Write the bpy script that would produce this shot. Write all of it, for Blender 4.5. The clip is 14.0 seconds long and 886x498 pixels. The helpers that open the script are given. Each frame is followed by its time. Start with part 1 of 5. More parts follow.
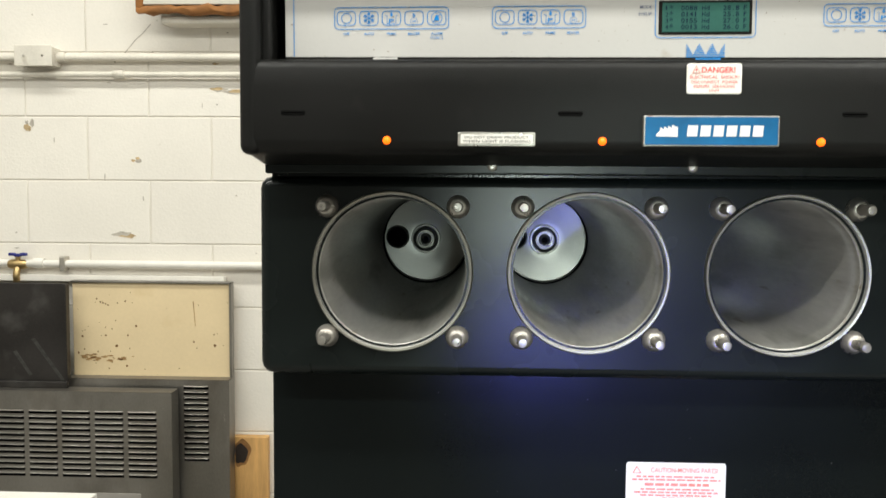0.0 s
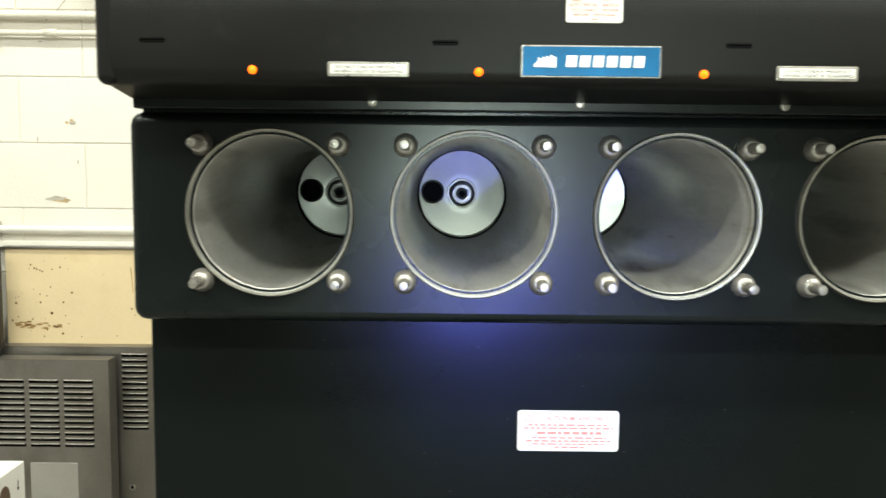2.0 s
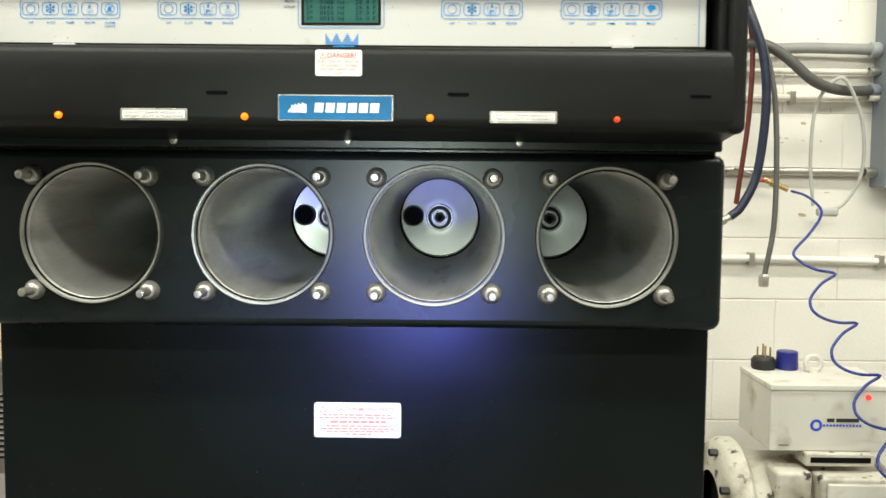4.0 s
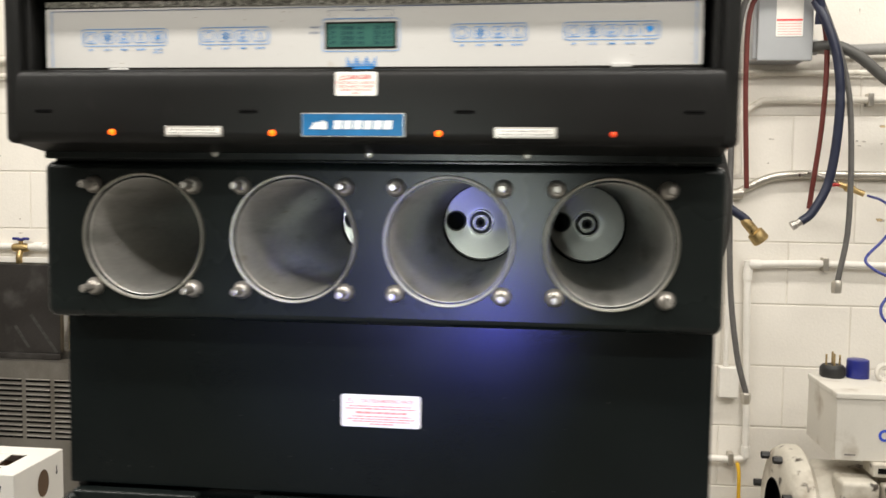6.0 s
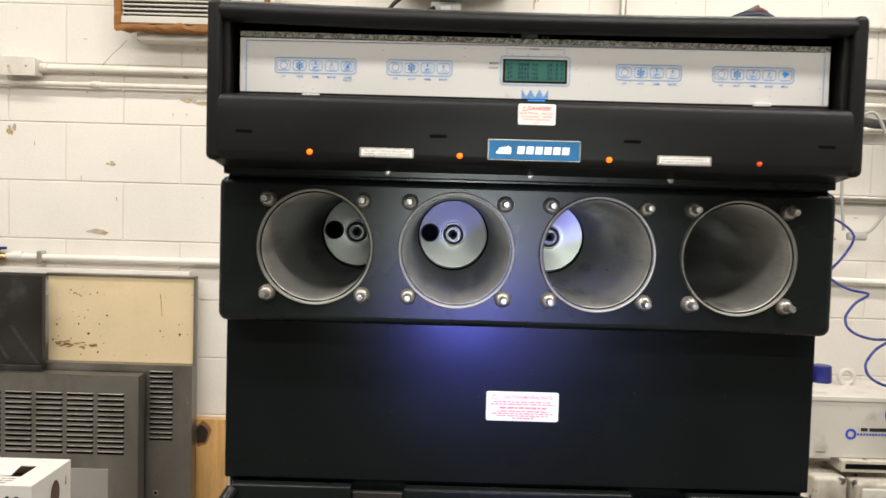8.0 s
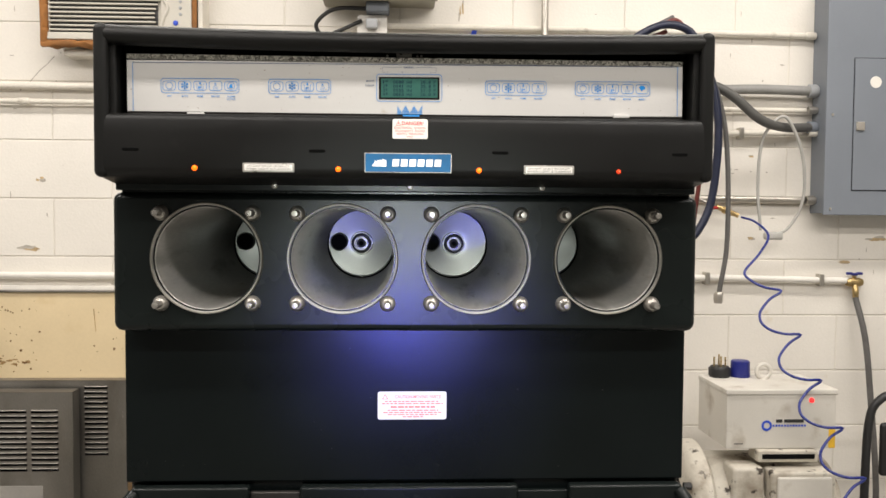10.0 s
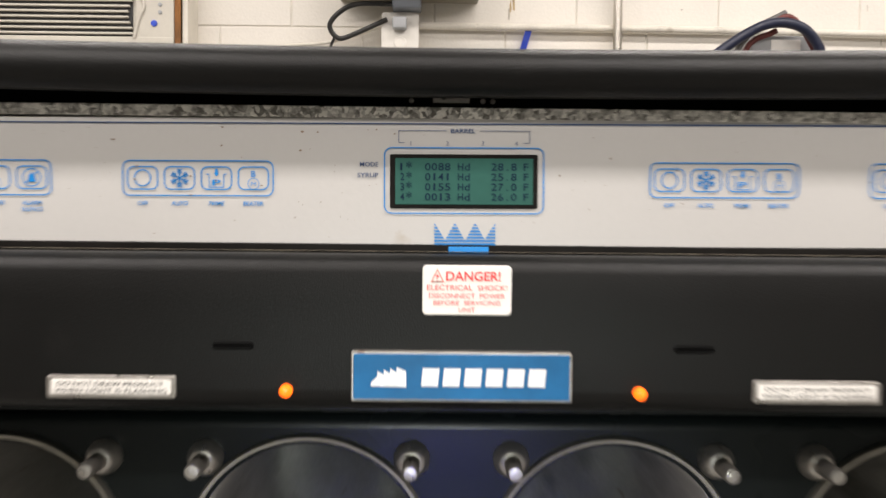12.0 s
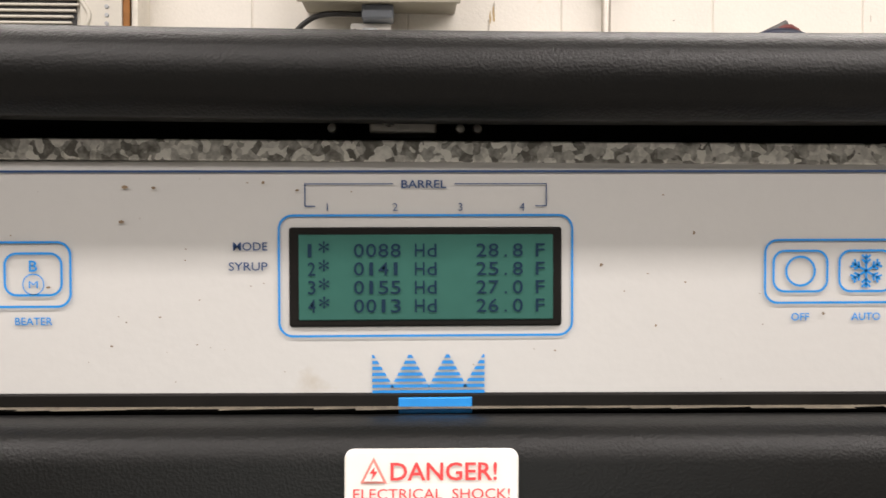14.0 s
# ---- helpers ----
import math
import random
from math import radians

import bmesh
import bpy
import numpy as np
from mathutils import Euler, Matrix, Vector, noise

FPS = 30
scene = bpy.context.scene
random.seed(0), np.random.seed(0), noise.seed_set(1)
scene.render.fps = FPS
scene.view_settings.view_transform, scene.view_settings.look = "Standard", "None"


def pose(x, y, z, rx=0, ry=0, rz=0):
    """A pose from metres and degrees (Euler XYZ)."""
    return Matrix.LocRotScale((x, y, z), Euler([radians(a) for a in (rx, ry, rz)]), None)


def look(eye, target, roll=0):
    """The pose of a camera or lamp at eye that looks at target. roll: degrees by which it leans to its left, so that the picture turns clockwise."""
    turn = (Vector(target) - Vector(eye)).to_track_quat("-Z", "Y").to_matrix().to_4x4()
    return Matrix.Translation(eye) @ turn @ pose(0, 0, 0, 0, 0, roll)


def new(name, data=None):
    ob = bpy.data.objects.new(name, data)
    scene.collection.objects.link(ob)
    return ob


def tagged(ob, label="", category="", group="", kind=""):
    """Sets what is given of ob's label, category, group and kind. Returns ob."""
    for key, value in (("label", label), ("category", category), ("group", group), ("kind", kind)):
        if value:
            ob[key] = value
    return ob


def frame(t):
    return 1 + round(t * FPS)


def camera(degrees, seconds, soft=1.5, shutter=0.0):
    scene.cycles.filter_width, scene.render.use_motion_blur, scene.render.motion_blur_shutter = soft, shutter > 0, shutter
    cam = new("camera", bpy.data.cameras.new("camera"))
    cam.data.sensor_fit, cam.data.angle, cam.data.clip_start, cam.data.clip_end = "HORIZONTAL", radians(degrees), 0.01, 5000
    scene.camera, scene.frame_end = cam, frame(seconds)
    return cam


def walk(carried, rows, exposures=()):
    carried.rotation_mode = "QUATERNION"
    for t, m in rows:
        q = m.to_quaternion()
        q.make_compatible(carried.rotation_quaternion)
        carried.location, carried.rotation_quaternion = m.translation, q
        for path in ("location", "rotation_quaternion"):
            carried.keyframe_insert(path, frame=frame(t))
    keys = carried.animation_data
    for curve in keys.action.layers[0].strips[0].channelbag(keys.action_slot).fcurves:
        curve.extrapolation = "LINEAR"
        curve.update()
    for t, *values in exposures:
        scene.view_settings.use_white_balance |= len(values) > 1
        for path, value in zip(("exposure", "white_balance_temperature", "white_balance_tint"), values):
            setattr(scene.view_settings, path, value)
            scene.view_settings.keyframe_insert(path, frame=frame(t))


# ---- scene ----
cam = camera(54.5, 14.0, shutter=0.4)
PATH = [
    (0, (0.003, 0.019, 1.458), (-0.076, 2.013, 1.324), 0.4),
    (0.5, (-0.011, 0.025, 1.435), (-0.069, 2.018, 1.277), 0.4),
    (1, (-0.008, 0.031, 1.43), (-0.061, 2.022, 1.257), 0.6),
    (1.5, (0.014, 0.041, 1.429), (-0.025, 2.032, 1.246), 0.4),
    (2, (0.075, 0.048, 1.428), (0.074, 2.039, 1.235), 0.6),
    (2.5, (0.128, 0.046, 1.435), (0.149, 2.037, 1.243), 0.6),
    (3, (0.188, 0.032, 1.432), (0.209, 2.024, 1.256), 0.5),
    (3.5, (0.225, -0.005, 1.42), (0.252, 1.99, 1.278), 0.2),
    (3.7, (0.248, -0.048, 1.428), (0.266, 1.947, 1.287), 0.3),
    (5.8, (0.436, -0.147, 1.445), (0.191, 1.834, 1.314), 1.0),
    (6, (0.37, -0.144, 1.445), (0.144, 1.838, 1.303), 0.7),
    (6.4, (0.184, -0.151, 1.431), (0.236, 1.842, 1.27), 1.6),
    (6.5, (0.153, -0.159, 1.434), (0.204, 1.831, 1.246), 1.9),
    (6.6, (0.132, -0.171, 1.439), (0.174, 1.817, 1.228), 2.5),
    (7, (0.103, -0.231, 1.439), (0.155, 1.761, 1.266), 0.4),
    (7.5, (0.061, -0.264, 1.442), (0.057, 1.732, 1.307), 1.3),
    (8, (0.086, -0.272, 1.444), (0.082, 1.725, 1.338), 1.6),
    (8.5, (0.145, -0.299, 1.448), (0.171, 1.699, 1.366), 0.7),
    (9, (0.187, -0.334, 1.446), (0.237, 1.664, 1.38), 0.4),
    (9.2, (0.194, -0.346, 1.444), (0.244, 1.653, 1.38), 0.4),
    (11.3, (0.143, -0.088, 1.52), (0.34, 1.898, 1.387), 0.9),
    (11.5, (0.16, 0.026, 1.559), (0.356, 2.013, 1.447), 1.2),
    (11.7, (0.177, 0.146, 1.575), (0.36, 2.136, 1.501), 1.8),
    (12, (0.17, 0.295, 1.584), (0.188, 2.293, 1.494), 0.6),
    (12.5, (0.166, 0.446, 1.603), (0.181, 2.445, 1.523), 0.9),
    (13, (0.184, 0.48, 1.607), (0.286, 2.477, 1.56), 0.4),
    (13.5, (0.186, 0.489, 1.609), (0.275, 2.487, 1.562), 0.1),
    (14, (0.181, 0.493, 1.612), (0.246, 2.491, 1.561), 0.2),
]
EXPOSURES = [(0.0, 0.10, 6350, 4), (1.5, 0.34, 6400, 0), (2.5, 0.56, 6450, -5), (3.7, 0.46, 6450, -3), (6.0, 0.20, 6500, 9), (7.5, 0.16, 6500, 10), (9.0, 0.08, 6500, 11),
             (11.5, 0.10, 6500, 13), (12.0, 0.0, 6500, 14), (12.5, -0.04, 6500, 15), (13.2, 0.02, 6500, 15), (14.0, 0.05, 6500, 15)]
walk(cam, [(t, look(eye, target, roll)) for t, eye, target, roll in PATH], EXPOSURES)

# ---- world, light ----
world = bpy.data.worlds.new("room_air")
scene.world = world
world.use_nodes = True
world.node_tree.nodes["Background"].inputs[0].default_value = (1.0, 0.97, 0.92, 1)
world.node_tree.nodes["Background"].inputs[1].default_value = 0.012


def tube_lamp(x, y, z, length, watts, depth=0.16):
    data = bpy.data.lights.new("fluorescent_lamp", "AREA")
    data.shape, data.size, data.size_y, data.energy = "RECTANGLE", length, depth, watts
    data.color = (1.0, 0.95, 0.885)
    ob = new("fluorescent_lamp", data)
    ob.matrix_world = pose(x, y, z)
    return ob


CEIL = 3.1
LAMPS = [(-1.3, -1.15, 24), (1.5, -1.15, 27), (-1.3, 0.0, 24), (1.5, 0.0, 27), (-1.3, 1.75, 18), (1.5, 1.75, 20)]
for lx, ly, lw in LAMPS:
    tube_lamp(lx, ly, CEIL - 0.1, 2.4, lw * 1.75)


# added spots behind the viewer, unseen, in place of a carried torch: two white, one violet for its fringe
ADDED_SPOTS = (("added_white_spot", (0.90, 1.0, 0.94), 150.0, (0.19, -2.60, 1.38), (0.185, 0.77, 1.31), 10.5, 0.045),
           ("added_upper_spot", (0.95, 1.0, 0.92), 36.0, (0.19, -2.60, 1.94), (0.185, 0.77, 1.33), 9.5, 0.06),
           ("added_violet_spot", (0.13, 0.14, 1.0), 170.0, (0.20, -2.60, 0.97), (0.19, 0.80, 1.26), 8.5, 0.03))
for tname, tcol, tw, eye, aim, cone, soft in ADDED_SPOTS:
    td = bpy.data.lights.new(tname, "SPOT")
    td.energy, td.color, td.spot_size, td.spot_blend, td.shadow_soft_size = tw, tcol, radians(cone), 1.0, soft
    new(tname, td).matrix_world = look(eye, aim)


# ---- materials ----
def mat(name, col, rough=0.5, metal=0.0, var=0.12, scale=6.0, bump=0.0, bscale=120.0, stain=None, rvar=0.1, rand=0.0, emit=0.0, aniso=None, spec=0.5, coat=0.0):
    m = bpy.data.materials.new(name)
    m.use_nodes = True
    nt = m.node_tree
    b = nt.nodes["Principled BSDF"]
    b.inputs["Metallic"].default_value = metal
    b.inputs["Specular IOR Level"].default_value = spec
    b.inputs["Coat Weight"].default_value = coat
    geo = nt.nodes.new("ShaderNodeNewGeometry")
    pos = geo.outputs["Position"]
    if aniso:
        mp = nt.nodes.new("ShaderNodeMapping")
        mp.inputs["Scale"].default_value = aniso
        nt.links.new(pos, mp.inputs["Vector"])
        pos = mp.outputs["Vector"]

    def noise_node(s, detail=4.0):
        n = nt.nodes.new("ShaderNodeTexNoise")
        n.inputs["Scale"].default_value, n.inputs["Detail"].default_value = s, detail
        nt.links.new(pos, n.inputs["Vector"])
        return n.outputs["Fac"]

    def mix(fac, a, c):
        n = nt.nodes.new("ShaderNodeMix")
        n.data_type = "RGBA"
        for sock, v in ((n.inputs[0], fac), (n.inputs[6], a), (n.inputs[7], c)):
            if isinstance(v, (tuple, float, int)):
                sock.default_value = v
            else:
                nt.links.new(v, sock)
        return n.outputs[2]

    lo = tuple(max(0, c * (1 - var)) for c in col) + (1,)
    hi = tuple(min(1, c * (1 + var)) for c in col) + (1,)
    big, small = noise_node(scale), noise_node(bscale, 3.0)
    add = nt.nodes.new("ShaderNodeMath")
    add.operation = "MULTIPLY_ADD"
    nt.links.new(small, add.inputs[0])
    add.inputs[1].default_value = 0.35
    nt.links.new(big, add.inputs[2])
    rng = nt.nodes.new("ShaderNodeMapRange")
    rng.inputs[1].default_value, rng.inputs[2].default_value = 0.4, 0.95
    nt.links.new(add.outputs[0], rng.inputs[0])
    out = mix(rng.outputs[0], lo, hi)
    if rand:
        info = nt.nodes.new("ShaderNodeObjectInfo")
        r2 = nt.nodes.new("ShaderNodeMapRange")
        r2.inputs[3].default_value, r2.inputs[4].default_value = 1 - rand, 1.0
        nt.links.new(info.outputs["Random"], r2.inputs[0])
        hsv = nt.nodes.new("ShaderNodeHueSaturation")
        nt.links.new(out, hsv.inputs["Color"])
        nt.links.new(r2.outputs[0], hsv.inputs["Value"])
        out = hsv.outputs["Color"]
    for st in stain or ():
        sc, ss, a, c = st
        n = noise_node(ss, 5.0)
        r = nt.nodes.new("ShaderNodeMapRange")
        r.inputs[1].default_value, r.inputs[2].default_value = a, c
        nt.links.new(n, r.inputs[0])
        out = mix(r.outputs[0], out, tuple(sc) + (1,))
    nt.links.new(out, b.inputs["Base Color"])
    rr = nt.nodes.new("ShaderNodeMapRange")
    rr.inputs[3].default_value, rr.inputs[4].default_value = max(0.02, rough - rvar), min(1, rough + rvar)
    rr.inputs[1].default_value, rr.inputs[2].default_value = 0.3, 0.7
    nt.links.new(big, rr.inputs[0])
    nt.links.new(rr.outputs[0], b.inputs["Roughness"])
    if bump:
        bp = nt.nodes.new("ShaderNodeBump")
        bp.inputs["Strength"].default_value, bp.inputs["Distance"].default_value = bump, 0.002
        nt.links.new(small, bp.inputs["Height"])
        nt.links.new(bp.outputs[0], b.inputs["Normal"])
    if emit:
        nt.links.new(out, b.inputs["Emission Color"])
        b.inputs["Emission Strength"].default_value = emit
    return m


def galvanised():
    m = mat("galvanised_steel", (0.45, 0.45, 0.43), 0.42, 0.3, 0.2, 40)
    nt = m.node_tree
    b = nt.nodes["Principled BSDF"]
    geo = nt.nodes.new("ShaderNodeNewGeometry")
    vo = nt.nodes.new("ShaderNodeTexVoronoi")
    vo.inputs["Scale"].default_value = 430
    ns = nt.nodes.new("ShaderNodeTexNoise")
    ns.inputs["Scale"].default_value = 160
    vm = nt.nodes.new("ShaderNodeVectorMath")
    vm.operation = "MULTIPLY_ADD"
    vm.inputs[1].default_value = (0.007, 0.007, 0.007)
    nt.links.new(geo.outputs["Position"], ns.inputs["Vector"])
    nt.links.new(ns.outputs["Color"], vm.inputs[0])
    nt.links.new(geo.outputs["Position"], vm.inputs[2])
    nt.links.new(vm.outputs[0], vo.inputs["Vector"])
    ra = nt.nodes.new("ShaderNodeValToRGB")
    ra.color_ramp.elements[0].color = (0.17, 0.16, 0.14, 1)
    ra.color_ramp.elements[0].position, ra.color_ramp.elements[1].position = 0.26, 0.70
    ra.color_ramp.elements[1].color = (0.96, 0.94, 0.88, 1)
    sep = nt.nodes.new("ShaderNodeSeparateColor")
    nt.links.new(vo.outputs["Color"], sep.inputs[0])
    fine = nt.nodes.new("ShaderNodeTexNoise")
    fine.inputs["Scale"].default_value, fine.inputs["Detail"].default_value = 520, 3.0
    nt.links.new(geo.outputs["Position"], fine.inputs["Vector"])
    blend = nt.nodes.new("ShaderNodeMix")
    blend.inputs[0].default_value = 0.5
    nt.links.new(sep.outputs[0], blend.inputs[2])
    nt.links.new(fine.outputs["Fac"], blend.inputs[3])
    nt.links.new(blend.outputs[0], ra.inputs[0])
    nt.links.new(ra.outputs[0], b.inputs["Base Color"])
    bp = nt.nodes.new("ShaderNodeBump")
    bp.inputs["Strength"].default_value, bp.inputs["Distance"].default_value = 0.9, 0.002
    nt.links.new(sep.outputs[1], bp.inputs["Height"])
    nt.links.new(bp.outputs[0], b.inputs["Normal"])
    return m


M_BLOCK = mat("painted_block", (0.80, 0.76, 0.69), 0.6, 0, 0.06, 3.0, 0.36, 140, rand=0.014,
              stain=[((0.55, 0.42, 0.24), 4.5, 0.70, 0.80), ((0.45, 0.40, 0.33), 9.0, 0.72, 0.78)])
M_MORTAR = mat("painted_mortar", (0.76, 0.72, 0.65), 0.8, 0, 0.1, 6, 0.6, 160)
# greys of the unseen walls, set by what the black panels should reflect
M_PLASTER = mat("painted_wall", (0.30, 0.29, 0.27), 0.8, 0, 0.06, 2, 0.3, 90)
M_REAR = mat("reflection_grey_wall", (0.26, 0.27, 0.255), 0.8, 0, 0.06, 2, 0.3, 90)
M_CEIL = mat("ceiling_paint", (0.7, 0.69, 0.66), 0.9, 0, 0.05, 2)
M_FLOOR = mat("concrete_floor", (0.28, 0.27, 0.25), 0.7, 0, 0.2, 2.5, 0.3, 60)
M_BLACK = mat("black_plastic", (0.0068, 0.0092, 0.0088), 0.27, 0, 0.3, 5, 0.03, 1100, rvar=0.04, spec=0.22,
              stain=[((0.014, 0.016, 0.015), 22, 0.66, 0.9)])
M_HOOD = mat("black_leathery_plastic", (0.0064, 0.0064, 0.0060), 0.38, 0, 0.3, 5, 0.16, 1300, rvar=0.06, spec=0.23,
             stain=[((0.018, 0.017, 0.016), 26, 0.66, 0.9)])
M_BLACKSHEET = mat("black_painted_sheet", (0.0044, 0.0063, 0.0064), 0.21, 0, 0.25, 5, 0.03, 700, rvar=0.04, spec=0.19,
                   stain=[((0.12, 0.12, 0.11), 60, 0.78, 0.82)])
# near-black that paints the shade inside holes, gaps and seams
M_GAPSHADE = mat("gap_and_hole_shade", (0.004, 0.004, 0.004), 0.9, 0, 0.1, 5, spec=0.1)
M_PANEL = mat("printed_polycarbonate", (0.56, 0.55, 0.53), 0.38, 0, 0.03, 5, 0.04, 300, rvar=0.05,
              stain=[((0.42, 0.36, 0.28), 35, 0.70, 0.80), ((0.12, 0.08, 0.05), 150, 0.765, 0.79)])
M_BLUE = mat("blue_print", (0.008, 0.24, 0.66), 0.4, 0, 0.1, 60)
M_NAVY = mat("navy_print", (0.02, 0.06, 0.17), 0.4, 0, 0.1, 60)
M_BADGE = mat("badge_blue", (0.008, 0.11, 0.27), 0.40, 0, 0.3, 14, rvar=0.05, spec=0.25)
M_SILVER = mat("silver_print", (0.78, 0.79, 0.78), 0.3, 0.1, 0.05, 30)
M_LABEL = mat("label_white", (0.84, 0.81, 0.76), 0.4, 0, 0.04, 30, stain=[((0.62, 0.56, 0.46), 90, 0.70, 0.80)])
M_RED = mat("label_red", (0.78, 0.06, 0.06), 0.45, 0, 0.12, 60)
M_PINK = mat("label_faded_red", (0.80, 0.26, 0.22), 0.45, 0, 0.12, 60)
M_INK = mat("black_ink", (0.02, 0.02, 0.02), 0.5, 0, 0.1, 30)
M_LCD = mat("lcd_green", (0.030, 0.105, 0.085), 0.55, 0, 0.1, 30, emit=0.12, rvar=0.02, spec=0.15)
M_LCDTXT = mat("lcd_segments", (0.014, 0.032, 0.058), 0.9, 0, 0.1, 30, spec=0.05)
M_LCDRIM = mat("lcd_rim", (0.008, 0.007, 0.006), 0.5, 0, 0.2, 60, spec=0.15)
M_GALV = galvanised()
M_STEEL = mat("barrel_steel", (0.56, 0.55, 0.52), 0.40, 0.30, 0.24, 26, 0.14, 260, rvar=0.10, aniso=(1.0, 0.16, 1.0),
              stain=[((0.20, 0.20, 0.17), 30, 0.56, 0.78), ((0.30, 0.24, 0.16), 70, 0.66, 0.78)])
M_RIM = mat("barrel_rim", (0.36, 0.345, 0.30), 0.46, 0.9, 0.15, 30, 0.1, 300, stain=[((0.30, 0.20, 0.10), 22, 0.66, 0.80)])
M_PLATE = mat("turned_steel_plate", (0.40, 0.40, 0.375), 0.36, 0.6, 0.08, 30, 0.05, 300, rvar=0.04)
pb = M_PLATE.node_tree.nodes["Principled BSDF"]
tg = M_PLATE.node_tree.nodes.new("ShaderNodeTangent")
tg.direction_type, tg.axis = "RADIAL", "Y"
pb.inputs["Anisotropic"].default_value = 0.75
M_PLATE.node_tree.links.new(tg.outputs[0], pb.inputs["Tangent"])
M_HUB = mat("hub_steel", (0.26, 0.255, 0.23), 0.42, 0.7, 0.15, 90, 0.1, 400)
M_BOLT = mat("stud_steel", (0.42, 0.395, 0.36), 0.34, 0.75, 0.12, 90, 0.15, 500, stain=[((0.25, 0.16, 0.10), 80, 0.66, 0.76)])
M_RUBBER = mat("black_rubber", (0.012, 0.012, 0.012), 0.5, 0, 0.2, 30)
M_AMBER = mat("amber_lens", (1.0, 0.13, 0.006), 0.15, 0, 0.1, 300, emit=2.2)
M_REDLENS = mat("red_lens", (0.85, 0.07, 0.02), 0.15, 0, 0.1, 300, emit=0.5)
M_STAINLESS = mat("worn_stainless", (0.27, 0.255, 0.23), 0.42, 0.85, 0.22, 5, 0.12, 200, rvar=0.1,
                  stain=[((0.17, 0.15, 0.125), 9, 0.52, 0.80), ((0.52, 0.50, 0.46), 70, 0.70, 0.78)], aniso=(1, 1, 0.5))
M_CREAM = mat("cream_enamel", (0.72, 0.58, 0.36), 0.5, 0, 0.07, 4, 0.1, 100,
              stain=[((0.26, 0.13, 0.04), 30, 0.735, 0.77), ((0.60, 0.44, 0.22), 6, 0.6, 0.85)])
M_DARKSTEEL = mat("dark_sheet_steel", (0.030, 0.027, 0.025), 0.38, 0.4, 0.4, 6, 0.1, 150, stain=[((0.10, 0.095, 0.09), 7, 0.58, 0.8)])
M_SCUFF = mat("rubbed_steel", (0.062, 0.060, 0.057), 0.4, 0.4, 0.5, 60, 0.1, 300)
M_PLY = mat("pine_plank", (0.62, 0.36, 0.13), 0.55, 0, 0.25, 7, 0.2, 60, aniso=(6, 6, 0.6))
M_KNOT = mat("burnt_knot", (0.02, 0.012, 0.008), 0.8, 0, 0.2, 60)
M_KNOTRIM = mat("scorched_pine", (0.24, 0.115, 0.035), 0.7, 0, 0.4, 40)
M_PIPE = mat("painted_conduit", (0.70, 0.66, 0.58), 0.5, 0, 0.14, 12, 0.3, 150, stain=[((0.34, 0.29, 0.22), 16, 0.62, 0.8)])
M_EMT = mat("steel_conduit", (0.50, 0.47, 0.42), 0.35, 0.9, 0.18, 14, 0.2, 120)
M_PVC = mat("white_pvc", (0.78, 0.75, 0.69), 0.4, 0, 0.08, 12)
M_GREYBOX = mat("grey_enamel", (0.185, 0.205, 0.235), 0.45, 0, 0.08, 4, 0.15, 300)
M_GREYBOX2 = mat("grey_enamel_pale", (0.36, 0.37, 0.38), 0.45, 0, 0.1, 6, 0.15, 300)
M_CONDARK = mat("dark_grey_jacket", (0.085, 0.083, 0.078), 0.5, 0, 0.15, 20)
M_CONGREY = mat("grey_jacket", (0.27, 0.265, 0.25), 0.5, 0, 0.15, 14)
M_OLIVE = mat("dusty_olive_box", (0.30, 0.28, 0.22), 0.55, 0, 0.12, 8, 0.15, 200)
M_HOSENAVY = mat("navy_hose", (0.008, 0.012, 0.034), 0.42, 0, 0.2, 30)
M_HOSEBLK = mat("black_hose", (0.018, 0.017, 0.016), 0.45, 0, 0.2, 30)
M_HOSEGREY = mat("grey_hose", (0.105, 0.10, 0.095), 0.5, 0, 0.2, 30)
M_HOSERED = mat("oxblood_hose", (0.13, 0.025, 0.02), 0.5, 0, 0.2, 30)
M_AIRBLUE = mat("blue_air_hose", (0.014, 0.026, 0.19), 0.3, 0, 0.1, 40)
M_CORD = mat("grey_cord", (0.42, 0.41, 0.38), 0.5, 0, 0.1, 40)
M_BRASS = mat("tarnished_brass", (0.52, 0.38, 0.18), 0.35, 1.0, 0.2, 50)
M_WHITEBOX = mat("offwhite_enamel", (0.62, 0.59, 0.53), 0.5, 0, 0.08, 6, 0.15, 200, stain=[((0.30, 0.24, 0.17), 11, 0.55, 0.80), ((0.2, 0.16, 0.1), 60, 0.75, 0.8)])
M_CASTING = mat("grimy_painted_casting", (0.58, 0.54, 0.46), 0.6, 0, 0.14, 9, 0.4, 90, stain=[((0.16, 0.115, 0.07), 9, 0.50, 0.72), ((0.05, 0.04, 0.03), 30, 0.62, 0.7)])
M_PLUGBLUE = mat("blue_plastic", (0.014, 0.02, 0.17), 0.35, 0, 0.1, 30)
M_YELLOW = mat("yellow_sticker", (0.75, 0.45, 0.03), 0.5, 0, 0.1, 40)
M_ACBODY = mat("aged_ac_plastic", (0.56, 0.53, 0.46), 0.5, 0, 0.08, 8)
M_FOAM = mat("brown_sealing_foam", (0.27, 0.115, 0.032), 0.85, 0, 0.4, 14, 1.0, 60)
M_CARTON = mat("white_carton", (0.74, 0.72, 0.68), 0.6, 0, 0.05, 8, 0.1, 200)
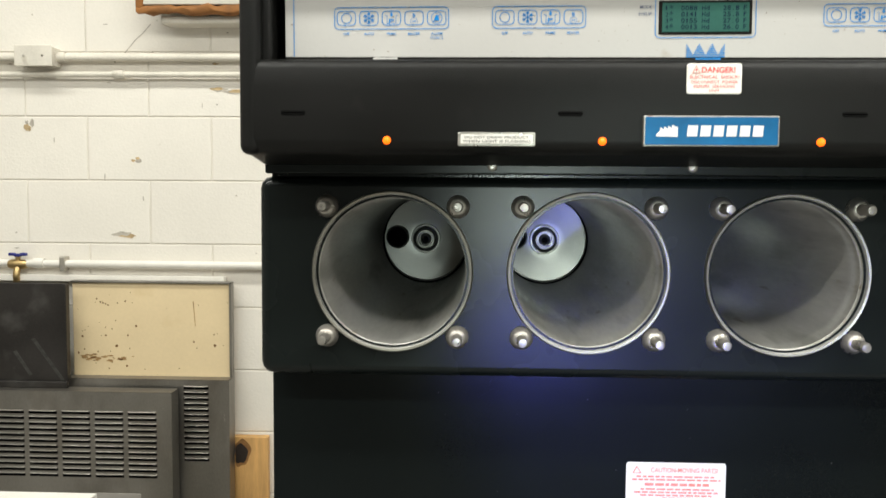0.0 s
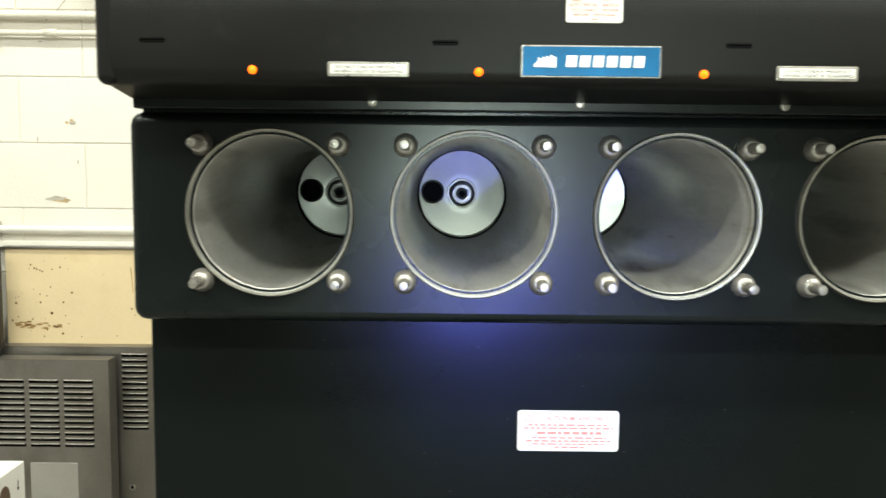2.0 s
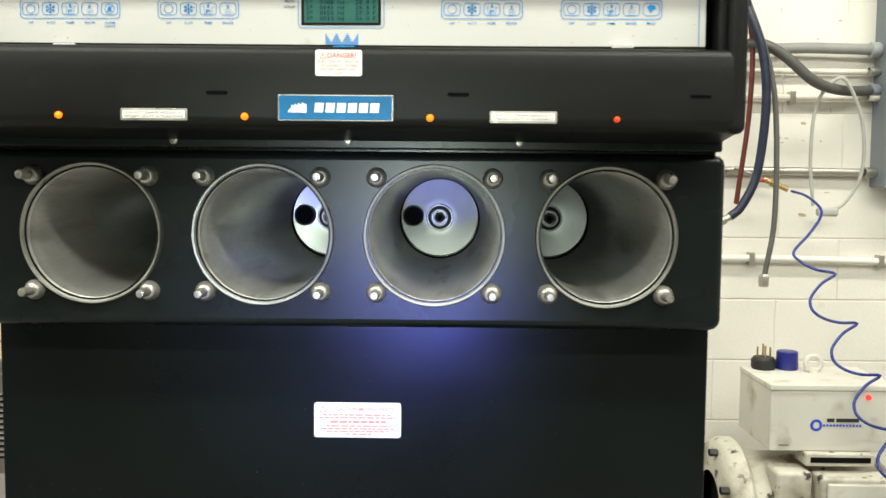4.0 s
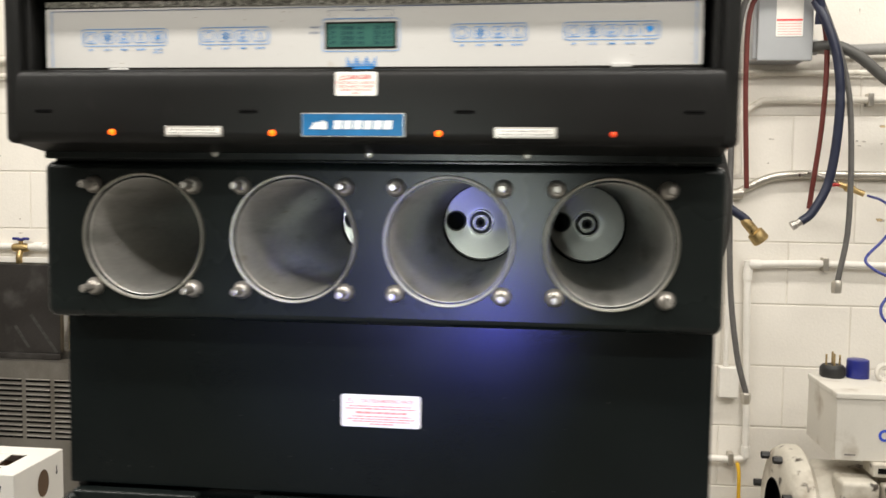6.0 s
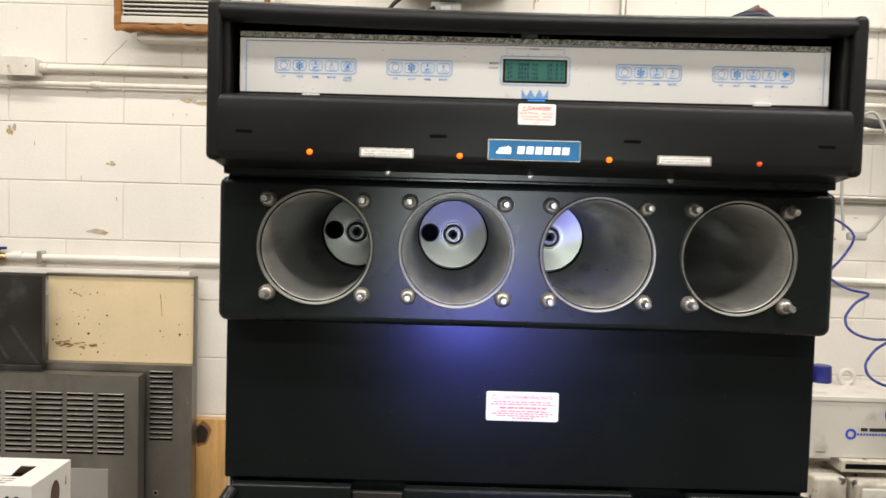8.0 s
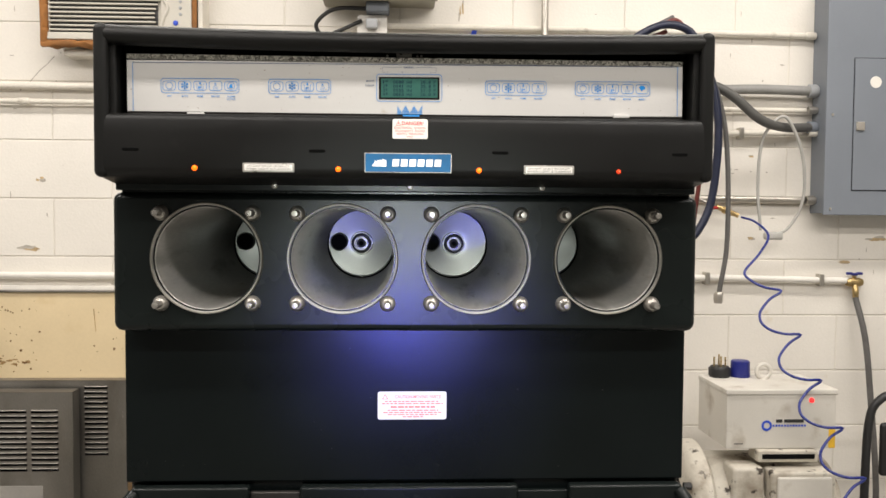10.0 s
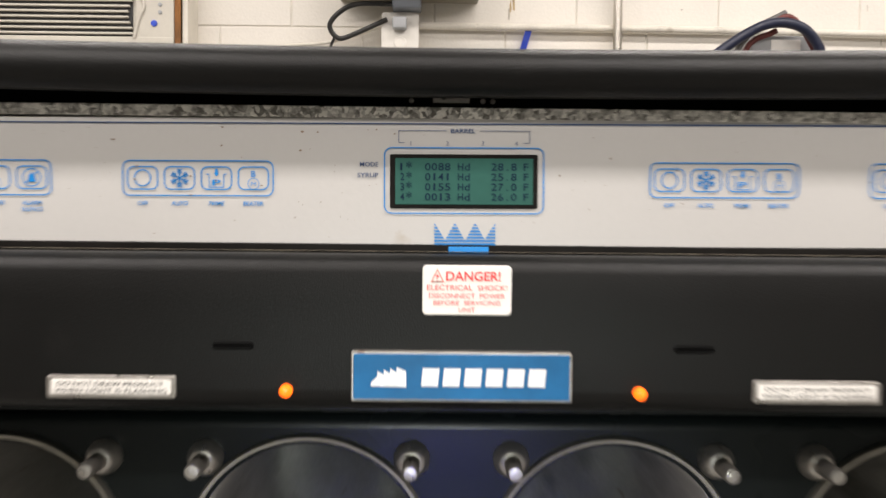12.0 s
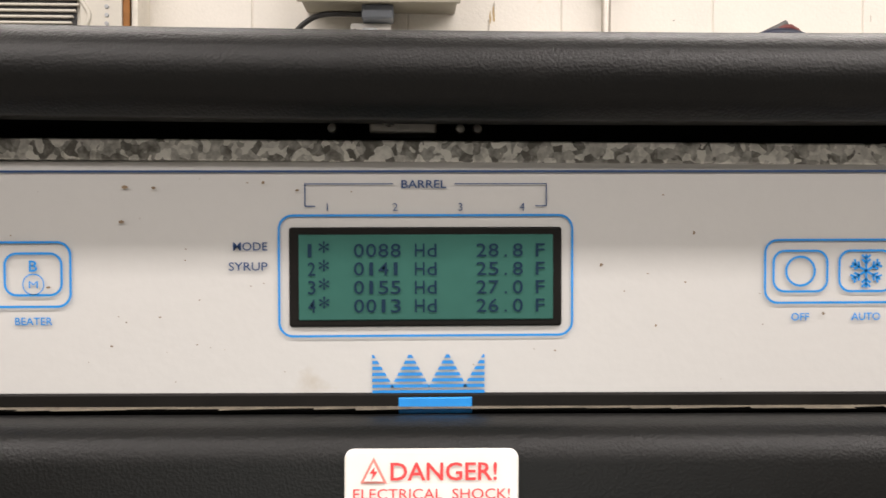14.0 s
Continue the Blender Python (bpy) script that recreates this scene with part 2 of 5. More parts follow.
# carton brown darkened for the shade inside the carton and its hole
M_CARTONIN = mat("shaded_brown_carton", (0.10, 0.058, 0.03), 0.8, 0, 0.15, 20)
M_TAPE = mat("blue_tape", (0.02, 0.07, 0.55), 0.5, 0, 0.1, 30)
M_DUSTSPECK = mat("pale_fleck", (0.10, 0.10, 0.095), 0.8, 0, 0.4, 200)
M_RUSTPALE = mat("pale_rust", (0.36, 0.22, 0.09), 0.8, 0, 0.35, 60)
M_PALESPECK = mat("tan_speck", (0.22, 0.155, 0.095), 0.8, 0, 0.4, 300)
M_DUST = mat("tan_dust", (0.13, 0.110, 0.080), 0.95, 0, 0.4, 200, 0.6, 900)
M_RUSTSPOT = mat("rust_spot", (0.16, 0.075, 0.02), 0.8, 0, 0.4, 90)
M_REDTOOL = mat("red_grip", (0.42, 0.025, 0.02), 0.45, 0, 0.15, 40)
M_REDGLOW = mat("red_indicator", (0.9, 0.03, 0.03), 0.2, 0, 0.1, 40, emit=1.2)
M_STAIN = mat("ochre_stain", (0.50, 0.37, 0.20), 0.7, 0, 0.35, 50)
M_STAIN2 = mat("grey_chip", (0.46, 0.42, 0.36), 0.8, 0, 0.3, 70)


# ---- mesh helpers ----
def link(name, bm, material, blend=50):
    """Links a bmesh as one object. Corners shade by the area of the faces that meet there at less than blend degrees, so that flat faces stay flat beside their rounded edges."""
    bm.normal_update()
    lim = math.cos(radians(blend))
    area = {f: f.calc_area() for f in bm.faces}
    normals = []
    for f in bm.faces:
        f.smooth = True
        for v in f.verts:
            n = Vector()
            for g in v.link_faces:
                if g is f or g.normal.dot(f.normal) > lim:
                    n += g.normal * area[g]
            normals.append(n.normalized() if n.length > 1e-20 else f.normal.copy())
    me = bpy.data.meshes.new(name)
    bm.to_mesh(me)
    bm.free()
    me.normals_split_custom_set(normals)
    me.materials.append(material)
    return new(name, me)


def thing(name, base, label, category, group="", kind=""):
    ob = new(name)
    ob.empty_display_size = 0.05
    ob.location = base
    return tagged(ob, label, category, group, kind)


def part(name, bm, material, parent, label=""):
    root = parent
    while root.parent:
        root = root.parent
    bm.transform(Matrix.Translation(-root.location))
    ob = link(name, bm, material)
    ob.parent = parent
    if label:
        tagged(ob, label)
    return ob


def solo(name, bm, material, label, category, group="", kind=""):
    lo = Vector([min(v.co[i] for v in bm.verts) for i in range(3)])
    hi = Vector([max(v.co[i] for v in bm.verts) for i in range(3)])
    base = Vector(((lo.x + hi.x) / 2, (lo.y + hi.y) / 2, lo.z))
    bm.transform(Matrix.Translation(-base))
    ob = link(name, bm, material)
    ob.location = base
    return tagged(ob, label, category, group, kind)


def box(x0, x1, y0, y1, z0, z1, bev=0.0, seg=2, bm=None):
    own = bmesh.new()
    bmesh.ops.create_cube(own, size=1)
    own.transform(Matrix.Translation(((x0 + x1) / 2, (y0 + y1) / 2, (z0 + z1) / 2)) @ Matrix.Diagonal((x1 - x0, y1 - y0, z1 - z0, 1)))
    if bev:
        bmesh.ops.bevel(own, geom=own.edges[:], offset=bev, segments=seg, profile=0.5, affect="EDGES")
    return merge(bm, own)


def merge(bm, own):
    if bm is None:
        return own
    me = bpy.data.meshes.new("tmp")
    own.to_mesh(me)
    own.free()
    bm.from_mesh(me)
    bpy.data.meshes.remove(me)
    return bm


def smooth_path(pts, res=6):
    pts = [Vector(p) for p in pts]
    if len(pts) < 3:
        return pts
    ext = [2 * pts[0] - pts[1]] + pts + [2 * pts[-1] - pts[-2]]
    out = []
    for i in range(1, len(ext) - 2):
        a, b, c, d = ext[i - 1:i + 3]
        for k in range(res):
            t = k / res
            out.append(0.5 * (2 * b + (c - a) * t + (2 * a - 5 * b + 4 * c - d) * t * t + (3 * b - 3 * c + d - a) * t ** 3))
    return out + [pts[-1]]


def tube(pts, r, n=10, res=6, bm=None):
    path = smooth_path(pts, res)
    own = bm if bm is not None else bmesh.new()
    t0 = (path[1] - path[0]).normalized()
    u = t0.orthogonal().normalized()
    rings = []
    for i, p in enumerate(path):
        t = (path[min(i + 1, len(path) - 1)] - path[max(i - 1, 0)]).normalized()
        u = (u - t * u.dot(t)).normalized()
        w = t.cross(u)
        rings.append([own.verts.new(p + r * (math.cos(a) * u + math.sin(a) * w)) for a in (2 * math.pi * k / n for k in range(n))])
    for a, b in zip(rings, rings[1:]):
        for k in range(n):
            own.faces.new((a[k], a[(k + 1) % n], b[(k + 1) % n], b[k]))
    own.faces.new(rings[0][::-1])
    own.faces.new(rings[-1])
    return own


def lathe(profile, c, axis="y", n=40, bm=None):
    """profile: (radius, place along the axis from c)."""
    own = bm if bm is not None else bmesh.new()
    c = Vector(c)
    rings = []
    for r, h in profile:
        ring = []
        for k in range(n):
            a = 2 * math.pi * k / n
            p, q = r * math.cos(a), r * math.sin(a)
            v = {"y": (p, h, q), "z": (p, q, h), "x": (h, p, q)}[axis]
            ring.append(own.verts.new(c + Vector(v)))
            if r < 1e-6:
                break
        rings.append(ring)
    for a, b in zip(rings, rings[1:]):
        for k in range(n):
            k2 = (k + 1) % n
            vs = [a[k % len(a)], a[k2 % len(a)], b[k2 % len(b)], b[k % len(b)]]
            vs = list(dict.fromkeys(vs))
            if len(vs) > 2:
                own.faces.new(vs)
    bmesh.ops.recalc_face_normals(own, faces=own.faces[:])
    return own


def outline(x0, x1, z0, z1, r, seg=6):
    pts = []
    for cx, cz, a0 in ((x1 - r, z1 - r, 0), (x0 + r, z1 - r, 90), (x0 + r, z0 + r, 180), (x1 - r, z0 + r, 270)):
        for k in range(seg + 1):
            a = radians(a0 + 90 * k / seg)
            pts.append((cx + r * math.cos(a), cz + r * math.sin(a)))
    return pts


def ring_flat(x0, x1, z0, z1, r, w, y, bm=None):
    own = bm if bm is not None else bmesh.new()
    o = [own.verts.new((x, y, z)) for x, z in outline(x0, x1, z0, z1, r)]
    i = [own.verts.new((x, y, z)) for x, z in outline(x0 + w, x1 - w, z0 + w, z1 - w, max(r - w, 1e-4))]
    for k in range(len(o)):
        k2 = (k + 1) % len(o)
        own.faces.new((o[k2], o[k], i[k], i[k2]))
    return own


def plate(x0, x1, z0, z1, r, yf, yb, bm=None):
    """A flat plate with rounded corners, its face at yf, its back at yb."""
    own = bm if bm is not None else bmesh.new()
    pts = outline(x0, x1, z0, z1, r, 4)
    e = min(0.0006, abs(yb - yf) * 0.4)
    loops = []
    cx, cz = (x0 + x1) / 2, (z0 + z1) / 2
    for y, s in ((yb, 0), (yf + e, 0), (yf, e)):
        loops.append([own.verts.new((x + (s if x < cx else -s), y, z + (s if z < cz else -s))) for x, z in pts])
    for a, b in zip(loops, loops[1:]):
        for k in range(len(a)):
            k2 = (k + 1) % len(a)
            own.faces.new((a[k], a[k2], b[k2], b[k]))
    own.faces.new(loops[-1])
    bmesh.ops.recalc_face_normals(own, faces=own.faces[:])
    return own


def bars(rows, y, bm=None):
    """Flat printed bars: (x0, x1, z0, z1)."""
    own = bm if bm is not None else bmesh.new()
    for x0, x1, z0, z1 in rows:
        own.faces.new([own.verts.new(p) for p in ((x0, y, z0), (x1, y, z0), (x1, y, z1), (x0, y, z1))])
    return own


def poly(pts, y, bm=None):
    own = bm if bm is not None else bmesh.new()
    own.faces.new([own.verts.new((x, y, z)) for x, z in pts])
    own.normal_update()
    for f in own.faces:
        if f.normal.y > 0:
            f.normal_flip()
    return own


def writing(text, x, z, y, height, width=None, bold=0.0, align="CENTER", bm=None, slant=0.0, turn=None):
    """Letters that face -y; height of a capital; width: squeezed or stretched to it."""
    cu = bpy.data.curves.new("letters", "FONT")
    cu.body, cu.align_x, cu.offset, cu.shear, cu.resolution_u = text, "LEFT", bold, slant, 3
    ob = bpy.data.objects.new("letters", cu)
    scene.collection.objects.link(ob)
    dg = bpy.context.evaluated_depsgraph_get()
    me = bpy.data.meshes.new_from_object(ob.evaluated_get(dg))
    own = bmesh.new()
    own.from_mesh(me)
    bpy.data.objects.remove(ob)
    bpy.data.curves.remove(cu)
    bpy.data.meshes.remove(me)
    lo, hi = min(v.co.x for v in own.verts), max(v.co.x for v in own.verts)
    s = height / 0.72
    sx = width / (hi - lo) if width else s
    off = {"CENTER": -(lo + hi) / 2, "LEFT": -lo, "RIGHT": -hi}[align]
    for v in own.verts:
        v.co = Vector(((v.co.x + off) * sx, 0, v.co.y * s))
    m = Matrix.Translation((x, y, z))
    if turn is not None:
        m = m @ Matrix.Rotation(radians(turn), 4, "Z")
    own.transform(m)
    return merge(bm, own)


# ---- setting ----
WALL_Y = 2.776
floor = solo("floor", box(-3.2, 3.4, -3.6, 3.1, -0.1, 0.0), M_FLOOR, "grey worn concrete floor", "floor", kind="structure")
ceiling = solo("ceiling", box(-3.2, 3.4, -3.6, 3.1, CEIL, CEIL + 0.1), M_CEIL, "plain white ceiling", "ceiling", kind="structure")
# unseen side and rear walls, added; they shape the reflections in the machine
solo("wall_left", box(-3.2, -3.0, -3.6, 3.1, 0, CEIL), M_PLASTER, "unseen assumed side wall, grey set for reflections", "wall", kind="structure")
solo("wall_right", box(3.2, 3.4, -3.6, 3.1, 0, CEIL), M_PLASTER, "unseen assumed side wall, grey set for reflections", "wall", kind="structure")
solo("wall_rear", box(-3.0, 3.2, -3.6, -3.4, 0, CEIL), M_REAR, "unseen assumed wall behind the viewer, grey set for reflections", "wall", kind="structure")
wall = thing("wall_back", (0.2, 2.9, 0), "cream-painted concrete block wall with stains", "wall", kind="structure")
part("mortar", box(-3.0, 3.2, WALL_Y + 0.0035, 3.0, 0, CEIL), M_MORTAR, wall)

# made-up stand that carries the added spots, never in view
stand = thing("added_lamp_stand", (0.195, -2.70, 0), "made-up black stand for the added spot lamps, unseen", "lamp")
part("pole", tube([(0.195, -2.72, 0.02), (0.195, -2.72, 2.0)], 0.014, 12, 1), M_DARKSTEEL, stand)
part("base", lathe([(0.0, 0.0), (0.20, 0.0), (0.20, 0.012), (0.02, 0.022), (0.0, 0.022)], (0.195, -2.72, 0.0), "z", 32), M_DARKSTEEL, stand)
for tname, tcol, tw, eye, aim, cone, soft in ADDED_SPOTS:
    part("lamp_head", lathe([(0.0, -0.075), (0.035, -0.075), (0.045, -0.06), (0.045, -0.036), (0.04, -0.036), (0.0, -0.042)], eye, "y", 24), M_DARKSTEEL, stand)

for lx, ly, lw in LAMPS:
    lamp = thing("ceiling_light", (lx, ly, CEIL - 0.07), "long white fluorescent ceiling fixture", "lamp", "ceiling lights")
    part("housing", box(lx - 1.22, lx + 1.22, ly - 0.1, ly + 0.1, CEIL - 0.07, CEIL, 0.01), M_CEIL, lamp)

# ---- the beverage freezer ----
FX0, FX1 = -0.189, 0.561
machine = thing("frozen_beverage_machine", (0.186, 1.15, 0), "black four-barrel frozen drink machine with its dispensing doors removed", "drink machine")
part("body", box(FX0 + 0.004, FX1 - 0.004, 0.822, 1.55, 0.04, 1.285, 0.006), M_BLACKSHEET, machine)
part("upper_body", box(FX0 + 0.01, FX1 - 0.01, 1.31, 1.55, 1.286, 1.6, 0.006), M_BLACKSHEET, machine)
# added dark box, keeps the bright wall from showing above the barrel panel
part("crossbeam", box(FX0 + 0.008, FX1 - 0.008, 0.782, 1.305, 1.4610, 1.60, 0.003), M_BLACKSHEET, machine)
low = part("lower_panel", box(FX0, FX1, 0.8155, 0.8225, 1.085, 1.30, 0.0025), M_BLACKSHEET, machine, "flat black painted front panel")
part("lower_panel", box(FX0, FX1, 0.8155, 0.8225, 0.12, 1.06, 0.0025), M_BLACKSHEET, machine)
for sx in (FX0 + 0.05, FX1 - 0.05):
    for sy in (0.9, 1.48):
        part("caster", lathe([(0.0, -0.03), (0.03, -0.03), (0.038, -0.02), (0.038, 0.02), (0.03, 0.03), (0.0, 0.03)], (sx, sy, 0.038), "x", 20), M_RUBBER, machine)

# barrel panel with four round openings
BZ, BX = 1.387, (-0.0715, 0.1003, 0.2715, 0.4430)
PX0, PX1, PZ0, PZ1, PY = -0.190, 0.561, 1.2935, 1.4705, 0.773
bm = bmesh.new()
RAD = 0.009
edges = [PX0 + RAD] + [(a + b) / 2 for a, b in zip(BX, BX[1:])] + [PX1 - RAD]
for cx, xa, xb in zip(BX, edges, edges[1:]):
    inner, outer = [], []
    for k in range(64):
        a = 2 * math.pi * k / 64
        c, s = math.cos(a), math.sin(a)
        inner.append(bm.verts.new((cx + 0.0655 * c, PY, BZ + 0.0655 * s)))
        tx = (xb - cx if c > 0 else cx - xa) / max(abs(c), 1e-6)
        tz = (PZ1 - RAD - BZ if s > 0 else BZ - PZ0 - RAD) / max(abs(s), 1e-6)
        t = min(tx, tz)
        outer.append(bm.verts.new((cx + t * c, PY, BZ + t * s)))
    for k in range(64):
        k2 = (k + 1) % 64
        bm.faces.new((inner[k], inner[k2], outer[k2], outer[k]))
    for sxx, szz in ((1, 1), (-1, 1), (-1, -1), (1, -1)):
        corner = Vector((xb if sxx > 0 else xa, PY, PZ1 - RAD if szz > 0 else PZ0 + RAD))
        for k in range(64):
            a, b = outer[k], outer[(k + 1) % 64]
            if abs(a.co.x - b.co.x) > 1e-5 and abs(a.co.z - b.co.z) > 1e-5 and (a.co - corner).length < 0.03 and (a.co.x - cx) * sxx > 0 and (a.co.z - BZ) * szz > 0:
                bm.faces.new((a, b, bm.verts.new(corner)))
loops = []
for k in range(7):
    a = radians(15 * k)
    ins = RAD * (1 - math.sin(a))
    loops.append([bm.verts.new((x, PY + RAD * (1 - math.cos(a)), z)) for x, z in outline(PX0 + ins, PX1 - ins, PZ0 + ins, PZ1 - ins, 0.002 + RAD - ins, 3)])
loops.append([bm.verts.new((x, 0.84, z)) for x, z in outline(PX0, PX1, PZ0, PZ1, 0.002 + RAD, 3)])
for a, b in zip(loops, loops[1:]):
    for k in range(len(a)):
        k2 = (k + 1) % len(a)
        bm.faces.new((a[k], a[k2], b[k2], b[k]))
bmesh.ops.remove_doubles(bm, verts=bm.verts[:], dist=0.00002)
bmesh.ops.recalc_face_normals(bm, faces=bm.faces[:])
for f in bm.faces:
    if abs(f.normal.y) > 0.99 and f.normal.y > 0:
        f.normal_flip()
barrel_panel = part("barrel_panel", bm, M_BLACK, machine, "black moulded panel round the four barrels")

for cx in BX:
    tubewall = part("freezing_barrel", lathe([(0.0655, 0.006), (0.0700, 0.004), (0.0708, -0.0015), (0.0700, -0.004), (0.0688, -0.0045), (0.0678, -0.003), (0.0672, 0.014),
                    (0.0650, 0.018), (0.0640, 0.03), (0.0635, 0.520), (0.0625, 0.524), (0.0, 0.524)], (cx, PY, BZ), n=72), M_STEEL, machine, "brushed stainless freezing barrel, open at the front")
    part("rim", lathe([(0.0682, -0.0046), (0.0700, -0.0050), (0.0712, -0.0026), (0.0712, 0.003)], (cx, PY, BZ), n=72), M_RIM, tubewall, "thin worn steel rim")
    hx, hz = cx, BZ + 0.002
    part("back_plate", lathe([(0.0612, 0.512), (0.0612, 0.503), (0.0600, 0.5000), (0.045, 0.5020), (0.03, 0.5040), (0.02, 0.5053), (0.0, 0.5053)], (hx, PY, hz), n=64), M_PLATE, tubewall, "turned conical end plate")
    part("drive_hub", lathe([(0.0215, 0.511), (0.0215, 0.496), (0.0205, 0.493), (0.0186, 0.493), (0.0178, 0.499), (0.0146, 0.499), (0.0140, 0.486), (0.0128, 0.484), (0.0104, 0.484), (0.0098, 0.492), (0.0084, 0.492), (0.0080, 0.482), (0.0060, 0.480), (0.0046, 0.482), (0.0042, 0.506), (0.0, 0.506)], (hx, PY, hz), n=40), M_HUB, tubewall, "ringed steel drive hub")
    part("hub_seal", lathe([(0.0184, 0.4975), (0.0143, 0.4975)], (hx, PY, hz), n=30), M_LCDRIM, tubewall)
    # near-black discs and ring paint the shade in the bores and round the plate
    part("hub_bore", lathe([(0.0044, 0.4900), (0.0, 0.4900)], (hx, PY, hz), n=20), M_GAPSHADE, tubewall)
    part("plate_groove", lathe([(0.0632, 0.5005), (0.0608, 0.5005)], (hx, PY, BZ), n=48), M_GAPSHADE, tubewall)
    part("inlet_port", lathe([(0.0168, 0.511), (0.0168, 0.496), (0.0154, 0.494), (0.0140, 0.496), (0.0136, 0.514)], (hx - 0.0415, PY, hz + 0.002), n=36), M_HUB, tubewall)
    part("port_bore", lathe([(0.0141, 0.4955), (0.0120, 0.4980), (0.0060, 0.4995), (0.0, 0.5000)], (hx - 0.0415, PY, hz + 0.002), n=24), M_GAPSHADE, tubewall)
    for sx in (-0.0577, 0.0577):
        for sz in (-0.0575, 0.0575):
            p = (cx + sx, PY, BZ + sz)
            st = part("stud", lathe([(0.0062, -0.009), (0.0048, -0.010), (0.0046, -0.013)] + [(0.0046 if k % 2 else 0.0041, -0.013 - 0.0011 * k) for k in range(14)] + [(0.0036, -0.0295), (0.0, -0.0300)], p, n=14), M_BOLT, machine, "threaded steel stud")
            part("collar", lathe([(0.0102, 0.0), (0.0102, -0.0025), (0.0092, -0.004), (0.0078, -0.0085), (0.0060, -0.0098), (0.0046, -0.0098)], p, n=20), M_BOLT, st)

specks = bmesh.new()
random.seed(31)
for k in range(26):
    x, z, r = random.uniform(FX0 + 0.02, FX1 - 0.02), random.uniform(1.09, 1.285), random.uniform(0.0003, 0.0007)
    poly([(x + r * random.uniform(0.5, 1.3) * math.cos(t), z + r * random.uniform(0.5, 1.2) * math.sin(t)) for t in (2 * math.pi * i / 6 for i in range(6))], 0.8150, specks)
tagged(part("dust_speck", specks, M_DUSTSPECK, low), kind="stuff")

# trim strip under the hood
trim = part("trim_strip", box(-0.182, 0.553, 0.763, 0.80, 1.4725, 1.500, 0.0015), M_BLACK, machine, "narrow black trim strip with three screws")
for x in (0.0155, 0.186, 0.354):
    part("screw", lathe([(0.0042, 0.0), (0.0042, -0.0014), (0.0034, -0.0022), (0.0022, -0.0022), (0.0018, -0.0008), (0.0, -0.0008)], (x, 0.763, 1.4795), n=18), M_BOLT, trim)

# hood
HX0, HX1, HZ0, HZ1, HY = -0.1875, 0.5545, 1.487, 1.668, 0.70
bm = bmesh.new()


def sweep_x(profile, x0, x1, bow, sag, n=28):
    rows = []
    for k in range(n + 1):
        u = 2 * k / n - 1
        dy = bow * (1 - u * u)
        rows.append([bm.verts.new((x0 + (x1 - x0) * k / n, y + dy, z - sag * (1 - u * u))) for y, z in profile])
    m = len(profile)
    for a, b in zip(rows, rows[1:]):
        for k in range(m):
            bm.faces.new((a[k], a[(k + 1) % m], b[(k + 1) % m], b[k]))
    bm.faces.new(rows[0])
    bm.faces.new(rows[-1][::-1])


visor = [(0.7140, 1.6430), (0.7070, 1.6438), (0.7040, 1.6470), (0.7008, 1.6500), (0.7000, 1.6550), (0.7012, 1.6595), (0.7045, 1.6635), (0.7095, 1.6663), (0.7160, 1.6675), (0.7350, 1.6675), (1.0, 1.6435), (1.0, 1.6355), (0.745, 1.6520), (0.726, 1.6485)]
sweep_x(visor, HX0 + 0.006, HX1 - 0.006, 0.004, 0.0042)
lip = [(0.7300, 1.5600), (0.7230, 1.5618), (0.7140, 1.5628), (0.7070, 1.5620), (0.7030, 1.5590), (0.7010, 1.5540), (0.7003, 1.5400), (0.7000, 1.5200), (0.7000, 1.4990), (0.7015, 1.4930), (0.7055, 1.4885), (0.7120, 1.4868), (0.7640, 1.4800), (0.8000, 1.4800), (0.8000, 1.4900), (0.7400, 1.4980), (0.7300, 1.5100)]
sweep_x(lip, HX0 + 0.006, HX1 - 0.006, 0.0, 0.0)
box(HX0, HX0 + 0.017, HY - 0.0005, 1.0, HZ0 - 0.001, HZ1 - 0.001, 0.0075, 4, bm)
box(HX1 - 0.017, HX1, HY - 0.0005, 1.0, HZ0 - 0.001, HZ1 - 0.001, 0.0075, 4, bm)
box(HX0 + 0.012, HX0 + 0.024, 0.712, 0.95, 1.555, 1.648, 0.003, 2, bm)
box(HX1 - 0.024, HX1 - 0.012, 0.712, 0.95, 1.555, 1.648, 0.003, 2, bm)
bmesh.ops.recalc_face_normals(bm, faces=bm.faces[:])
hood = part("hood", bm, M_HOOD, machine, "black moulded hood with a rounded visor over the controls")
# added near-black sheet that paints the shade of the recess behind the panel
part("hood_lining", box(HX0 + 0.02, HX1 - 0.02, 0.745, 0.76, 1.50, 1.648), M_GAPSHADE, machine)
part("catch", box(0.168, 0.187, 0.735, 0.744, 1.638, 1.6455, 0.001), M_BOLT, hood)
for x in (0.157, 0.194, 0.199):
    part("catch_rivet", lathe([(0.0015, 0.0), (0.0012, -0.002), (0.0, -0.0022)], (x, 0.744, 1.6405), n=10), M_BOLT, hood)
# slots are not cut: dark plates paint their shade on the hood
for x in (-0.1435, 0.075, 0.2935, 0.512):
    part("slot", plate(x - 0.0098, x + 0.0098, 1.5172, 1.5212, 0.0018, 0.6994, 0.7015), M_GAPSHADE, hood)
